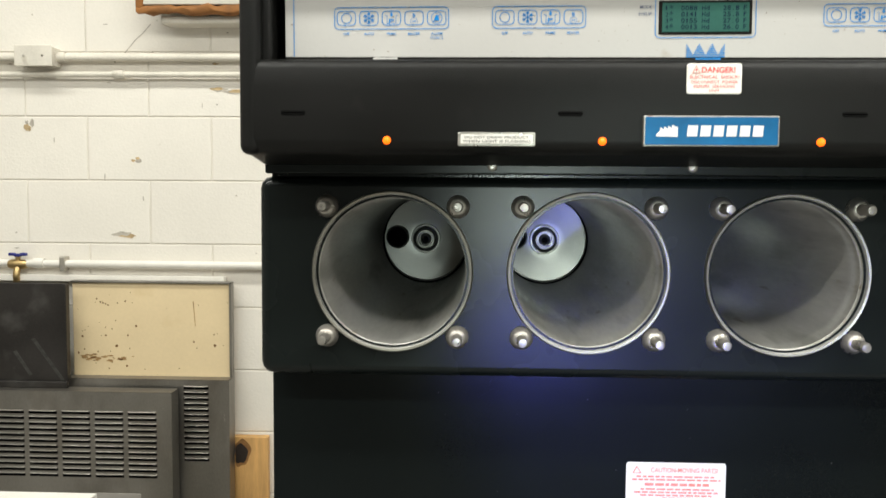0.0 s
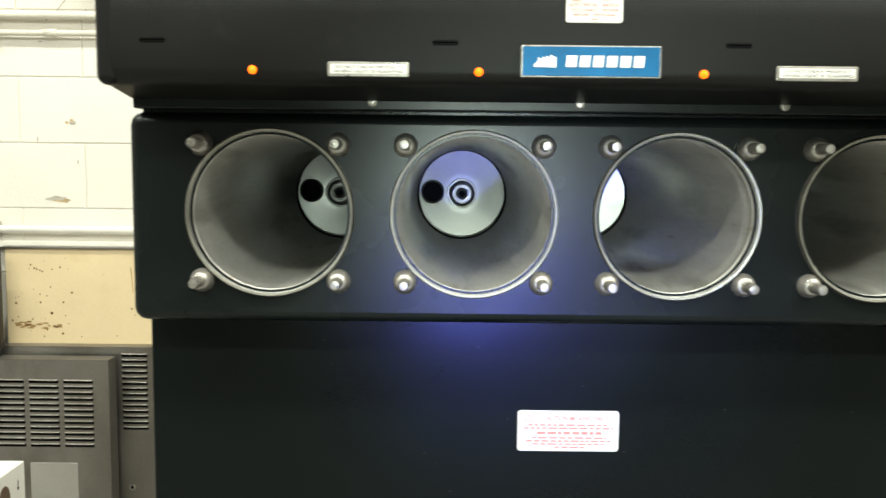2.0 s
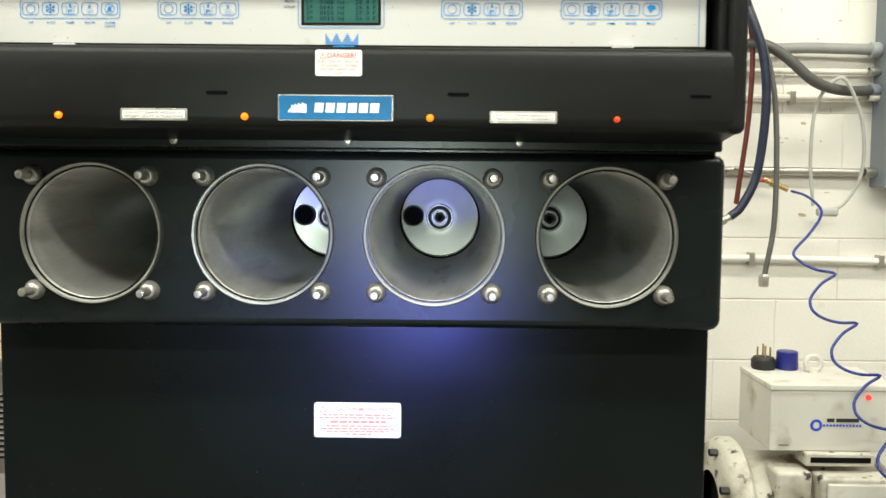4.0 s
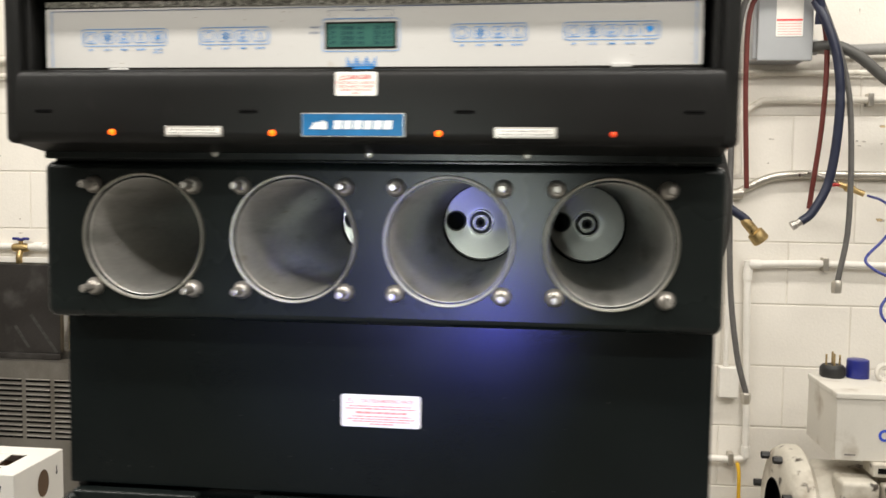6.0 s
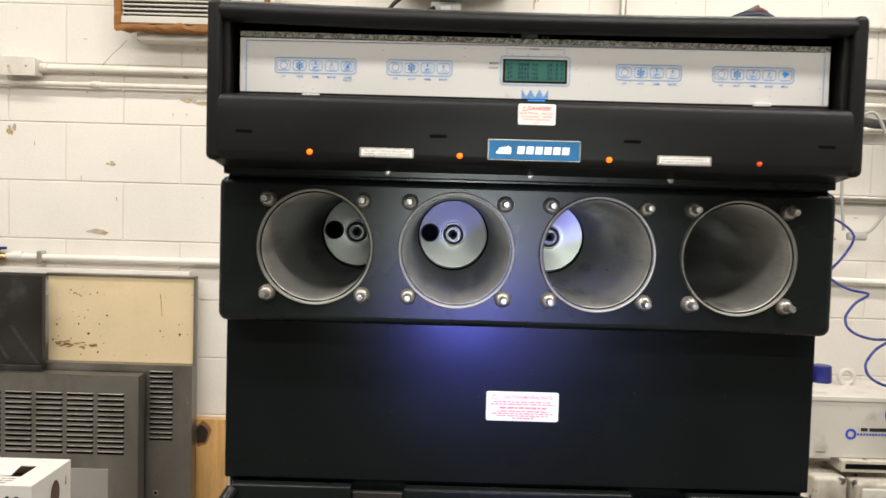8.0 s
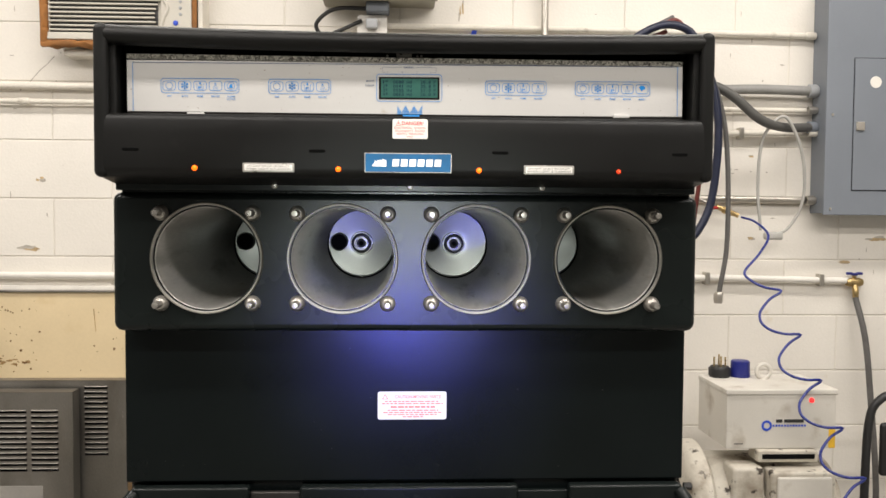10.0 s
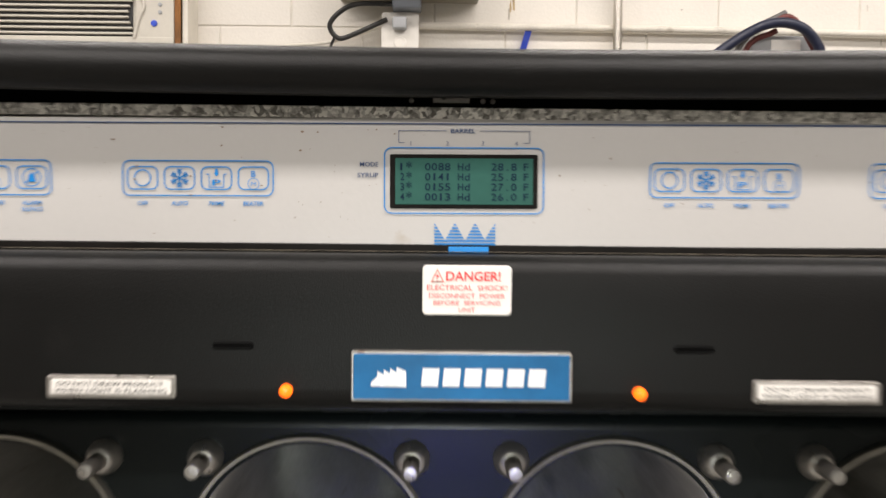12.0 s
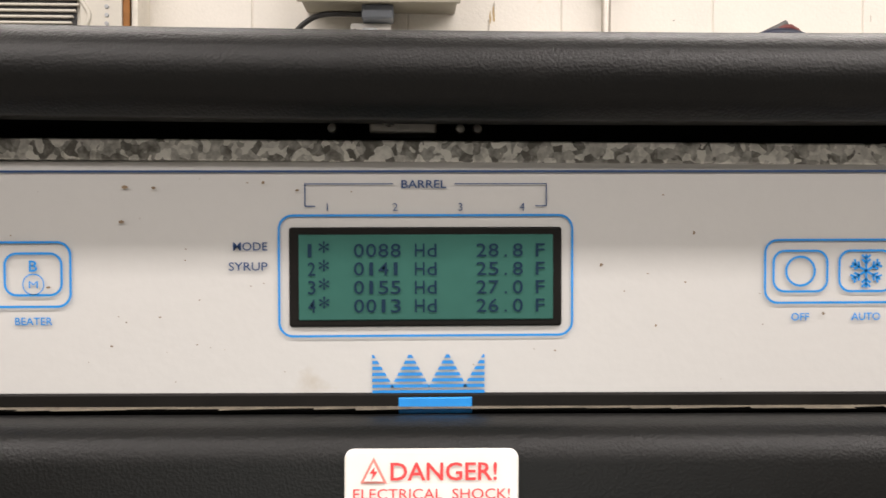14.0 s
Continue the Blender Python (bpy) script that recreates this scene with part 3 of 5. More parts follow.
for x, lens in ((-0.069, M_AMBER), (0.100, M_AMBER), (0.268, M_AMBER), (0.437, M_REDLENS)):
    rr = 0.0032 if lens is M_AMBER else 0.0028
    lamp = part("indicator_lamp", lathe([(rr, 0.0), (rr, -0.0012), (rr * 0.8, -0.003), (rr * 0.4, -0.0042), (0.0, -0.0045)], (x, 0.700, 1.4978), n=20), lens, hood, "amber indicator lamp" if lens is M_AMBER else "small red indicator lamp")

for xa, xb in ((-0.013, 0.048), (0.322, 0.383)):
    lab = part("instruction_label", plate(xa, xb, 1.4935, 1.5045, 0.0015, 0.6992, 0.7010), M_BOLT, hood, "silver-edged white instruction label")
    part("label_face", plate(xa + 0.0022, xb - 0.0022, 1.4955, 1.5027, 0.0008, 0.6988, 0.6995), M_LABEL, lab)
    b2 = writing("DO NOT DRAW PRODUCT", (xa + xb) / 2, 1.4996, 0.6985, 0.0021, 0.050)
    writing("WHEN LIGHT IS FLASHING", (xa + xb) / 2, 1.4964, 0.6985, 0.0021, 0.053, bm=b2)
    part("lettering", b2, M_INK, lab)

# badge: a maker's sign drawn as plain shapes
badge = part("badge", plate(0.131, 0.235, 1.4940, 1.5176, 0.0012, 0.6955, 0.7010), M_BOLT, hood, "blue enamel maker's badge with pale shapes")
part("badge_face", plate(0.1322, 0.2338, 1.4950, 1.5166, 0.001, 0.6948, 0.6958), M_BADGE, badge)
mark = poly([(0.1405, 1.5015), (0.1405, 1.5030), (0.1435, 1.5060), (0.1435, 1.5085), (0.1465, 1.5068), (0.1465, 1.5092), (0.1495, 1.5074), (0.1495, 1.5098), (0.1525, 1.5080), (0.1525, 1.5104), (0.1570, 1.5085), (0.1570, 1.5012)], 0.6944)
part("badge_mark", mark, M_SILVER, badge, "pale saw-toothed shape")
for x in (0.1640, 0.1740, 0.1840, 0.1940, 0.2040, 0.2140):
    part("badge_bar", poly([(x, 1.5016), (x + 0.0078, 1.5016), (x + 0.0086, 1.5100), (x + 0.0008, 1.5100)], 0.6944), M_SILVER, badge)

danger = part("danger_label", plate(0.1641, 0.2063, 1.5345, 1.5581, 0.0022, 0.6993, 0.7012), M_LABEL, hood, "white danger sticker with red print")
cxd = 0.1852
tri = ring_flat(0.1684, 0.1684 + 0.0001, 1.55, 1.5501, 0.00002, 0.00001, 0.6989)
poly([(0.16795, 1.5502), (0.1744, 1.5502), (0.1712, 1.5566)], 0.6990, tri)
part("warning_triangle", tri, M_PINK, danger)
part("triangle_inside", poly([(0.16885, 1.5508), (0.1735, 1.5508), (0.17117, 1.5554)], 0.6987), M_LABEL, danger)
part("warning_flash", poly([(0.1715, 1.5545), (0.1702, 1.5528), (0.1711, 1.5528), (0.1706, 1.5511), (0.1722, 1.5533), (0.1713, 1.5533)], 0.6984), M_RED, danger)
part("lettering", writing("DANGER!", 0.1881, 1.5510, 0.6989, 0.0044, 0.0257, 0.012), M_RED, danger)
b2 = writing("ELECTRICAL  SHOCK!", cxd, 1.5464, 0.6989, 0.0026, 0.0378)
writing("DISCONNECT  POWER", cxd, 1.5427, 0.6989, 0.0023, 0.0358, bm=b2)
writing("BEFORE  SERVICING", cxd, 1.5394, 0.6989, 0.0022, 0.0315, bm=b2)
writing("UNIT", cxd, 1.5362, 0.6989, 0.0021, 0.0078, bm=b2)
part("lettering", b2, M_RED, danger)

caution = part("caution_label", plate(0.1445, 0.2370, 1.1685, 1.2065, 0.003, 0.8148, 0.8165), M_LABEL, machine, "white caution sticker with faded red print")
b2 = writing("CAUTION-MOVING PARTS!", 0.1985, 1.1975, 0.8144, 0.0044, 0.062, 0.014)
part("lettering", b2, M_PINK, caution)
rows = []
random.seed(4)
for z, xa, xb, h in ((1.1925, 0.154, 0.226, 0.0016), (1.1895, 0.150, 0.232, 0.0016), (1.1845, 0.162, 0.222, 0.0026), (1.1805, 0.158, 0.226, 0.0016), (1.1775, 0.152, 0.230, 0.0016), (1.1747, 0.158, 0.224, 0.0015), (1.1718, 0.178, 0.206, 0.0015)):
    x = xa
    while x < xb - 0.002:
        w = min(random.uniform(0.003, 0.009), xb - x)
        rows.append((x, x + w, z, z + h))
        x += w + 0.0014
tagged(part("fine_print", bars(rows, 0.8144), M_PINK, caution), kind="stuff")
b2 = poly([(0.1500, 1.1962), (0.1588, 1.1962), (0.1544, 1.2035)], 0.8144)
part("warning_triangle", b2, M_PINK, caution)
part("triangle_inside", poly([(0.1516, 1.1970), (0.1572, 1.1970), (0.1544, 1.2017)], 0.8141), M_LABEL, caution)

# control panel
CY = 0.727
panel = part("control_panel", plate(-0.1555, 0.5225, 1.5655, 1.6300, 0.001, CY, 0.735), M_PANEL, machine, "pale grey printed control panel with light soiling")
for x in (-0.073, 0.445):
    part("panel_tab", plate(x - 0.010, x + 0.010, 1.5632, 1.5672, 0.0008, CY - 0.006, CY), M_PANEL, panel)
part("panel_foot", box(-0.155, 0.522, 0.7255, 0.730, 1.5615, 1.5668, 0.0006), M_LCDRIM, machine)
part("top_strip", box(-0.1555, 0.5225, 0.7262, 0.7345, 1.6296, 1.6354, 0.0006), M_GALV, machine, "spangled galvanised steel strip")
INK = CY - 0.0006
b2 = bars([(-0.148, 0.516, 1.6268, 1.6274)], INK)
part("panel_border", b2, M_NAVY, panel)
for x in (-0.1484, 0.5156):
    part("panel_border", bars([(x, x + 0.0006, 1.5665, 1.6268)], INK), M_BLUE, panel)


def strokes(lines, w, y):
    own = bmesh.new()
    for (xa, za), (xb, zb) in lines:
        d = Vector((xb - xa, zb - za)).normalized()
        px, pz = -d.y * w / 2, d.x * w / 2
        poly([(xa + px, za + pz), (xb + px, zb + pz), (xb - px, zb - pz), (xa - px, za - pz)], y, own)
    return own


def icon(kind, x, z):
    y = INK
    if kind == "off":
        return ring_flat(x - 0.0043, x + 0.0043, z - 0.0043, z + 0.0043, 0.00429, 0.0006, y)
    if kind == "auto":
        ls = []
        for k in range(6):
            a = radians(90 + 60 * k)
            c, s = math.cos(a), math.sin(a)
            ls.append(((x, z), (x + 0.0046 * c, z + 0.0046 * s)))
            for t in (0.0022, 0.0034):
                for da in (50, -50):
                    ls.append(((x + t * c, z + t * s), (x + t * c + 0.0016 * math.cos(a + radians(da)), z + t * s + 0.0016 * math.sin(a + radians(da)))))
        return strokes(ls, 0.0006, y)
    if kind == "prime":
        b = strokes([((x - 0.0052, z + 0.002), (x - 0.0036, z + 0.002)), ((x - 0.0036, z + 0.002), (x - 0.0036, z - 0.0045)), ((x - 0.0036, z - 0.0045), (x + 0.0036, z - 0.0045)), ((x + 0.0036, z - 0.0045), (x + 0.0036, z + 0.002)), ((x + 0.0036, z + 0.002), (x + 0.0052, z + 0.002))], 0.0004, y)
        poly([(x - 0.0007, z + 0.0047), (x - 0.0007, z + 0.0028), (x - 0.0014, z + 0.0028), (x, z + 0.0008), (x + 0.0014, z + 0.0028), (x + 0.0007, z + 0.0028), (x + 0.0007, z + 0.0047)], y, b)
        return writing("P", x, z - 0.0036, y, 0.003, 0.0042, 0.02, bm=b)
    if kind == "beater":
        b = writing("B", x, z + 0.0008, y, 0.0030, 0.0022, 0.015)
        ring_flat(x - 0.0029, x + 0.0029, z - 0.0056, z + 0.0002, 0.0028, 0.0003, y, b)
        return writing("M", x, z - 0.0037, y, 0.0020, 0.0024, bm=b)
    if kind == "alarm":
        b = ring_flat(x - 0.0046, x + 0.0046, z - 0.0046, z + 0.0046, 0.0045, 0.0005, y)
        poly([(x - 0.0022, z - 0.0022), (x + 0.0022, z - 0.0022), (x + 0.0014, z + 0.001), (x, z + 0.0026), (x - 0.0014, z + 0.001)], y, b)
        return merge(b, strokes([((x - 0.0032, z - 0.0032), (x + 0.0032, z + 0.0032))], 0.0006, y - 0.0001))
    return poly([(x - 0.0040, z + 0.0020), (x - 0.0016, z + 0.0044), (x + 0.0030, z + 0.0034), (x + 0.0042, z + 0.0006), (x + 0.0010, z - 0.0010), (x - 0.0004, z - 0.0032), (x - 0.0016, z - 0.0010)], y)


CAPTIONS = {"off": "OFF", "auto": "AUTO", "prime": "PRIME", "beater": "BEATER", "alarm": "ALARM", "menu": "MENU"}
for gx0, gx1, kinds in ((-0.1150, -0.0215, ("off", "auto", "prime", "beater", "alarm")), (0.0135, 0.0890, ("off", "auto", "prime", "beater")),
                        (0.2770, 0.3525, ("off", "auto", "prime", "beater")), (0.3880, 0.4815, ("off", "auto", "prime", "beater", "menu"))):
    part("button_group_outline", ring_flat(gx0, gx1, 1.5906, 1.6085, 0.0038, 0.0006, INK), M_BLUE, panel)
    pitch = 0.0184
    x = (gx0 + gx1) / 2 - pitch * (len(kinds) - 1) / 2
    for kd in kinds:
        zc = 1.5996
        part("button", ring_flat(x - 0.0078, x + 0.0078, zc - 0.0059, zc + 0.0059, 0.0034, 0.0006, INK), M_BLUE, panel)
        part("button_icon", icon(kd, x, zc), M_BLUE, panel)
        cap = writing(CAPTIONS[kd], x, 1.5860, INK, 0.0021, bold=0.010)
        if kd == "alarm":
            writing("SILENCE", x, 1.5828, INK, 0.0021, bm=cap)
        part("lettering", cap, M_BLUE, panel)
        x += pitch
# display
part("display_outline", ring_flat(0.1440, 0.2242, 1.5822, 1.6155, 0.0040, 0.0006, INK), M_BLUE, panel)
lcd = part("display", plate(0.1470, 0.2210, 1.5850, 1.6120, 0.0008, CY - 0.0010, CY + 0.001), M_LCDRIM, panel, "green character display with a dark rim")
part("display_glass", plate(0.1496, 0.2186, 1.5868, 1.6100, 0.0004, CY - 0.0014, CY - 0.0004), M_LCD, panel, "dim green liquid crystal screen")
b2 = bmesh.new()
for k, (no, cnt, temp) in enumerate((("1", "0088", "28.8"), ("2", "0141", "25.8"), ("3", "0155", "27.0"), ("4", "0013", "26.0"))):
    z = 1.6040 - 0.0050 * k
    writing(no, 0.1522, z, CY - 0.0017, 0.0037, 0.0020 if no != "1" else 0.0010, align="LEFT", bold=0.003, bm=b2)
    writing("*", 0.1551, z - 0.0009, CY - 0.0017, 0.0052, 0.0028, align="LEFT", bold=0.003, bm=b2)
    for j, ch in enumerate(cnt):
        writing(ch, 0.1659 + 0.0033 * j, z, CY - 0.0017, 0.0037, 0.0027 if ch != "1" else 0.0010, bold=0.003, bm=b2)
    writing("H", 0.1823, z, CY - 0.0017, 0.0037, 0.0026, bold=0.003, bm=b2)
    writing("d", 0.1856, z, CY - 0.0017, 0.0037, 0.0025, bold=0.003, bm=b2)
    for j, ch in enumerate(temp):
        writing(ch, 0.1990 + 0.0033 * j, z, CY - 0.0017, 0.0037, 0.0027 if ch not in "1." else (0.0010 if ch == "1" else 0.0007), bold=0.003, bm=b2)
    writing("F", 0.2150, z, CY - 0.0017, 0.0037, 0.0024, bold=0.003, bm=b2)
part("display_text", b2, M_LCDTXT, panel, "dark dot-matrix characters")
b2 = writing("MODE", 0.1412, 1.6058, INK, 0.0023, 0.0092, 0.005, align="RIGHT")
writing("SYRUP", 0.1412, 1.6004, INK, 0.0023, 0.0104, 0.005, align="RIGHT", bm=b2)
part("lettering", b2, M_NAVY, panel)
b2 = writing("BARREL", 0.1835, 1.6226, INK, 0.0022, 0.0122, 0.012)
for n, x in (("1", 0.1574), ("2", 0.1757), ("3", 0.1934), ("4", 0.2102)):
    writing(n, x, 1.6164, INK, 0.0022, bm=b2)
merge(b2, strokes([((0.1514, 1.6237), (0.1752, 1.6237)), ((0.1514, 1.6239), (0.1514, 1.6177)), ((0.1514, 1.6177), (0.1542, 1.6177)),
                   ((0.1918, 1.6237), (0.2168, 1.6237)), ((0.2168, 1.6239), (0.2168, 1.6177)), ((0.2168, 1.6177), (0.2138, 1.6177))], 0.0003, INK))
part("lettering", b2, M_NAVY, panel)
# crown of blue stripes
own = bmesh.new()
tips = ((0.1693, 0.1693, 0.1752), (0.1796, 0.1742, 0.1850), (0.1898, 0.1844, 0.1952), (0.1999, 0.1940, 0.1999))
z0, z1 = 1.5683, 1.5780
for k in range(6):
    za = z0 + (z1 - z0) * k / 6
    zb = za + (z1 - z0) / 6 * 0.56
    for tip, a, b in tips:
        f0, f1 = (za - z0) / (z1 - z0), (zb - z0) / (z1 - z0)
        poly([(a + (tip - a) * f0, za), (b + (tip - b) * f0, za), (b + (tip - b) * f1 + 1e-5, zb), (a + (tip - a) * f1, zb)], INK, own)
bars([(0.1693, 0.1999, 1.5662, 1.5676)], INK, own)
part("crown_print", own, M_BLUE, panel, "blue striped crown mark")
part("crown_tab", plate(0.1764, 0.1964, 1.5614, 1.5658, 0.0002, CY - 0.0020, CY - 0.0010), M_BLUE, panel)

a = radians(-0.35)
pc0 = Vector((0.186, CY, 1.600)) - machine.location
panel.matrix_basis = Matrix.Translation(pc0) @ Matrix.Rotation(a, 4, "Y") @ Matrix.Translation(-pc0)

dust = bmesh.new()
random.seed(8)
x = HX0 + 0.03
while x < HX1 - 0.03:
    w = random.uniform(0.008, 0.02)
    d = random.uniform(0.002, 0.0045)
    dust.faces.new([dust.verts.new(p) for p in ((x, 0.7250 - d, 1.56325), (x + w, 0.7250 - d * random.uniform(0.4, 1), 1.56325), (x + w, 0.7262, 1.5634), (x, 0.7262, 1.5634))])
    x += w
tagged(part("ledge_dust", dust, M_DUST, hood, "tan dust lying on the ledge"), kind="stuff")
specks = bmesh.new()
for k in range(170):
    x, z = random.uniform(-0.15, 0.517), random.uniform(1.568, 1.6255)
    if 0.142 < x < 0.226 and 1.58 < z < 1.617:
        continue
    r = random.choice((0.00012, 0.00016, 0.00022, 0.00045)) * random.uniform(0.7, 1.2)
    st = random.uniform(0.8, 2.2)
    poly([(x + st * r * random.uniform(0.6, 1.2) * math.cos(t), z + r * random.uniform(0.6, 1.2) * math.sin(t)) for t in (2 * math.pi * i / 7 for i in range(7))], INK - 0.0002, specks)
tagged(part("dirt_speck", specks, M_PALESPECK, panel), kind="stuff")

# drip tray rim
tray = part("drip_tray", box(-0.176, 0.556, 0.60, 0.814, 0.98, 0.99, 0.003), M_BLACK, machine, "black moulded drip tray shelf")
for xa, xb in ((-0.178, -0.024), (0.042, 0.333), (0.402, 0.556)):
    part("tray_back", box(xa, xb, 0.797, 0.8150, 0.985, 1.083, 0.004, 3), M_BLACK, tray)
for xa, xb in ((-0.024, 0.042), (0.333, 0.402)):
    part("tray_gap", box(xa, xb, 0.806, 0.8145, 0.985, 1.074, 0.002), M_DARKSTEEL if xa < 0 else M_BLACK, tray)
part("tray_side", tube([(-0.174, 0.800, 1.075), (-0.183, 0.785, 1.058), (-0.188, 0.75, 1.03), (-0.19, 0.66, 1.0)], 0.009, 10), M_BLACK, tray)
part("tray_side", tube([(0.552, 0.800, 1.075), (0.561, 0.785, 1.058), (0.566, 0.75, 1.03), (0.568, 0.66, 1.0)], 0.009, 10), M_BLACK, tray)

# ---- things along the wall, left of the machine ----
def pipe(name, pts, r, material, label, category="pipe", clamps=(), res=5, group="", ends=()):
    p = thing(name, pts[0], label, category, group)
    part("pipe", tube(pts, r, 12, res), material, p)
    for c in clamps:
        part("clamp", box(c[0] - 0.009, c[0] + 0.009, c[1] - r * 1.25, WALL_Y, c[2] - r * 1.9, c[2] + r * 1.9, 0.003), M_EMT, p)
    for (cx, cy, cz), ax in ends:
        part("coupling", lathe([(r, -0.018), (r * 1.3, -0.018), (r * 1.35, 0.0), (r * 1.3, 0.018), (r, 0.018)], (cx, cy, cz), ax, 14), material, p)
    return p


PY0 = WALL_Y - 0.022
pipe("conduit", [(-2.6, PY0, 1.877), (-0.1, PY0, 1.877), (0.8, PY0, 1.877)], 0.0125, M_PIPE, "cream-painted steel conduit along the block wall", "conduit", [], 2, "wall conduits", [((-1.335, PY0, 1.877), "x")])
pipe("conduit", [(-2.6, PY0, 1.823), (-0.1, PY0, 1.823), (0.8, PY0, 1.827), (1.667, PY0, 1.824)], 0.0095, M_PIPE, "cream-painted steel conduit along the block wall", "conduit", [], 2, "wall conduits", [((-1.145, PY0, 1.823), "x"), ((1.05, PY0, 1.826), "x")])
pipe("water_pipe", [(-2.6, PY0, 1.216), (-1.0, PY0, 1.214), (0.8, PY0, 1.214)], 0.0125, M_PVC, "white-painted water pipe with clamps", "pipe", [(-1.338, PY0, 1.215)], 2, "", [((-1.42, PY0, 1.216), "x")])
jb = thing("junction_box", (-1.4, 2.72, 1.846), "cream-painted metal junction box on a conduit", "junction box")
part("box_body", box(-1.457, -1.342, 2.712, WALL_Y, 1.846, 1.905, 0.004), M_PIPE, jb)
part("cover", box(-1.460, -1.339, 2.706, 2.713, 1.843, 1.908, 0.002), M_PIPE, jb)
for sx in (-1.43, -1.37):
    part("screw", lathe([(0.004, 0), (0.003, -0.002), (0, -0.002)], (sx, 2.706, 1.875), n=10), M_EMT, jb)


def valve(x, y, z, label):
    v = thing("valve", (x, y, z - 0.03), label, "valve", "water valves")
    part("valve_body", lathe([(0.0, -0.03), (0.012, -0.03), (0.016, -0.02), (0.016, 0.02), (0.012, 0.03), (0.0, 0.03)], (x, y, z), "x", 14), M_BRASS, v)
    part("stem", lathe([(0.008, 0.0), (0.008, 0.028), (0.0, 0.028)], (x, y, z), "z", 10), M_BRASS, v)
    b = box(x - 0.03, x - 0.008, y - 0.007, y + 0.007, z + 0.027, z + 0.037, 0.003)
    box(x - 0.01, x + 0.01, y - 0.009, y + 0.009, z + 0.024, z + 0.034, 0.003, 2, b)
    box(x + 0.008, x + 0.03, y - 0.007, y + 0.007, z + 0.027, z + 0.037, 0.003, 2, b)
    part("handle", b, M_PLUGBLUE, v, "blue butterfly handle")
    part("outlet_elbow", tube([(x, y, z), (x, y - 0.012, z - 0.03), (x, y - 0.012, z - 0.055)], 0.011, 10), M_BRASS, v)
    return v


valve(-1.488, PY0 - 0.004, 1.212, "brass valve with a blue handle on the water pipe")
valve(1.835, PY0 - 0.004, 1.200, "brass valve with a blue handle and braided hose")


def louvre_panel(name, x0, x1, z0, z1, y0, y1, cols, label, top_flange=True, paper=None, hole=None):
    """A folded steel panel: cols are (x0, x1, ztop, pitch, count) of louvre columns."""
    t = thing(name, ((x0 + x1) / 2, (y0 + y1) / 2, z0), label, "steel panel", "loose machine panels")
    xs = sorted({x0, x1, *[c[0] for c in cols], *[c[1] for c in cols]})
    b = bmesh.new()
    _, _, zt, pitch, cnt = cols[0]
    gap = pitch * 0.70
    zs = [z1]
    for k in range(cnt):
        zs += [zt - pitch * k, zt - pitch * k - gap]
    zs.append(z0)
    for xa, xb in zip(xs, xs[1:]):
        slotted = any(abs(c[0] - xa) < 1e-6 for c in cols)
        for k, (za, zb) in enumerate(zip(zs, zs[1:])):
            if not (slotted and k % 2):
                bars([(xa, xb, zb, za)], y0, b)
    bmesh.ops.remove_doubles(b, verts=b.verts[:], dist=0.0001)
    sheet = part("sheet", b, M_STAINLESS, t)
    b = box(x0, x1, y0, y1, z1 - 0.002, z1, 0)
    box(x1 - 0.002, x1, y0, y1, z0, z1, 0, 2, b)
    box(x0, x0 + 0.002, y0, y1, z0, z1, 0, 2, b)
    part("folded_edge", b, M_STAINLESS, t)
    # near-black sheet that paints the shade behind the louvre openings
    part("backing", box(x0 + 0.004, x1 - 0.004, y0 + 0.03, y0 + 0.032, z0, z1 - 0.003), M_GAPSHADE, t)
    for xa, xb, zt, pitch, cnt in cols:
        for k in range(cnt):
            zb = zt - pitch * k
            gap = pitch * 0.70
            lv = bmesh.new()
            low, mid = zb - gap * 0.28, zb - gap * 0.15
            rows = [[lv.verts.new(p) for p in ((xa, y0, zb), (xb, y0, zb))], [lv.verts.new(p) for p in ((xa + 0.003, y0 - 0.0035, mid), (xb - 0.003, y0 - 0.0035, mid))],
                    [lv.verts.new(p) for p in ((xa + 0.003, y0 - 0.0042, low), (xb - 0.003, y0 - 0.0042, low))]]
            for (a0, a1), (b0, b1) in zip(rows, rows[1:]):
                lv.faces.new((a0, b0, b1, a1))
            for side in (0, 1):
                end = lv.verts.new((xb if side else xa, y0, low))
                ring = (rows[0][side], rows[1][side], rows[2][side], end)
                lv.faces.new(ring[::-1] if side == 0 else ring)
            part("louvre", lv, M_STAINLESS, t)
    if paper:
        part("sticker", plate(paper[0], paper[1], paper[2], paper[3], 0.003, y0 - 0.002, y0), M_SILVERPAPER, t, "blank silvery sticker")
    if hole:
        part("bolt_hole", lathe([(0.010, 0.0), (0.009, -0.002), (0.006, -0.002), (0.006, 0.001), (0.0, 0.001)], (hole[0], y0, hole[1]), n=16), M_BOLT, t)
        # flat near-black disc paints the shade in the hole
        part("hole_bore", lathe([(0.0058, -0.0015), (0, -0.0015)], (hole[0], y0, hole[1]), n=12), M_GAPSHADE, t)
    return t


M_SILVERPAPER = mat("silver_sticker", (0.46, 0.44, 0.41), 0.4, 0.5, 0.1, 8)
colsA = [(-0.982 - 0.1045 * k - 0.090, -0.982 - 0.1045 * k, 0.772, 0.0180, 12) for k in range(9)]
louvre_panel("steel_panel", -2.0, -0.934, 0.0, 0.832, 2.60, 2.66, colsA, "worn stainless machine panel with rows of louvres, leaning on the wall", paper=(-1.18, -1.035, 0.365, 0.512))
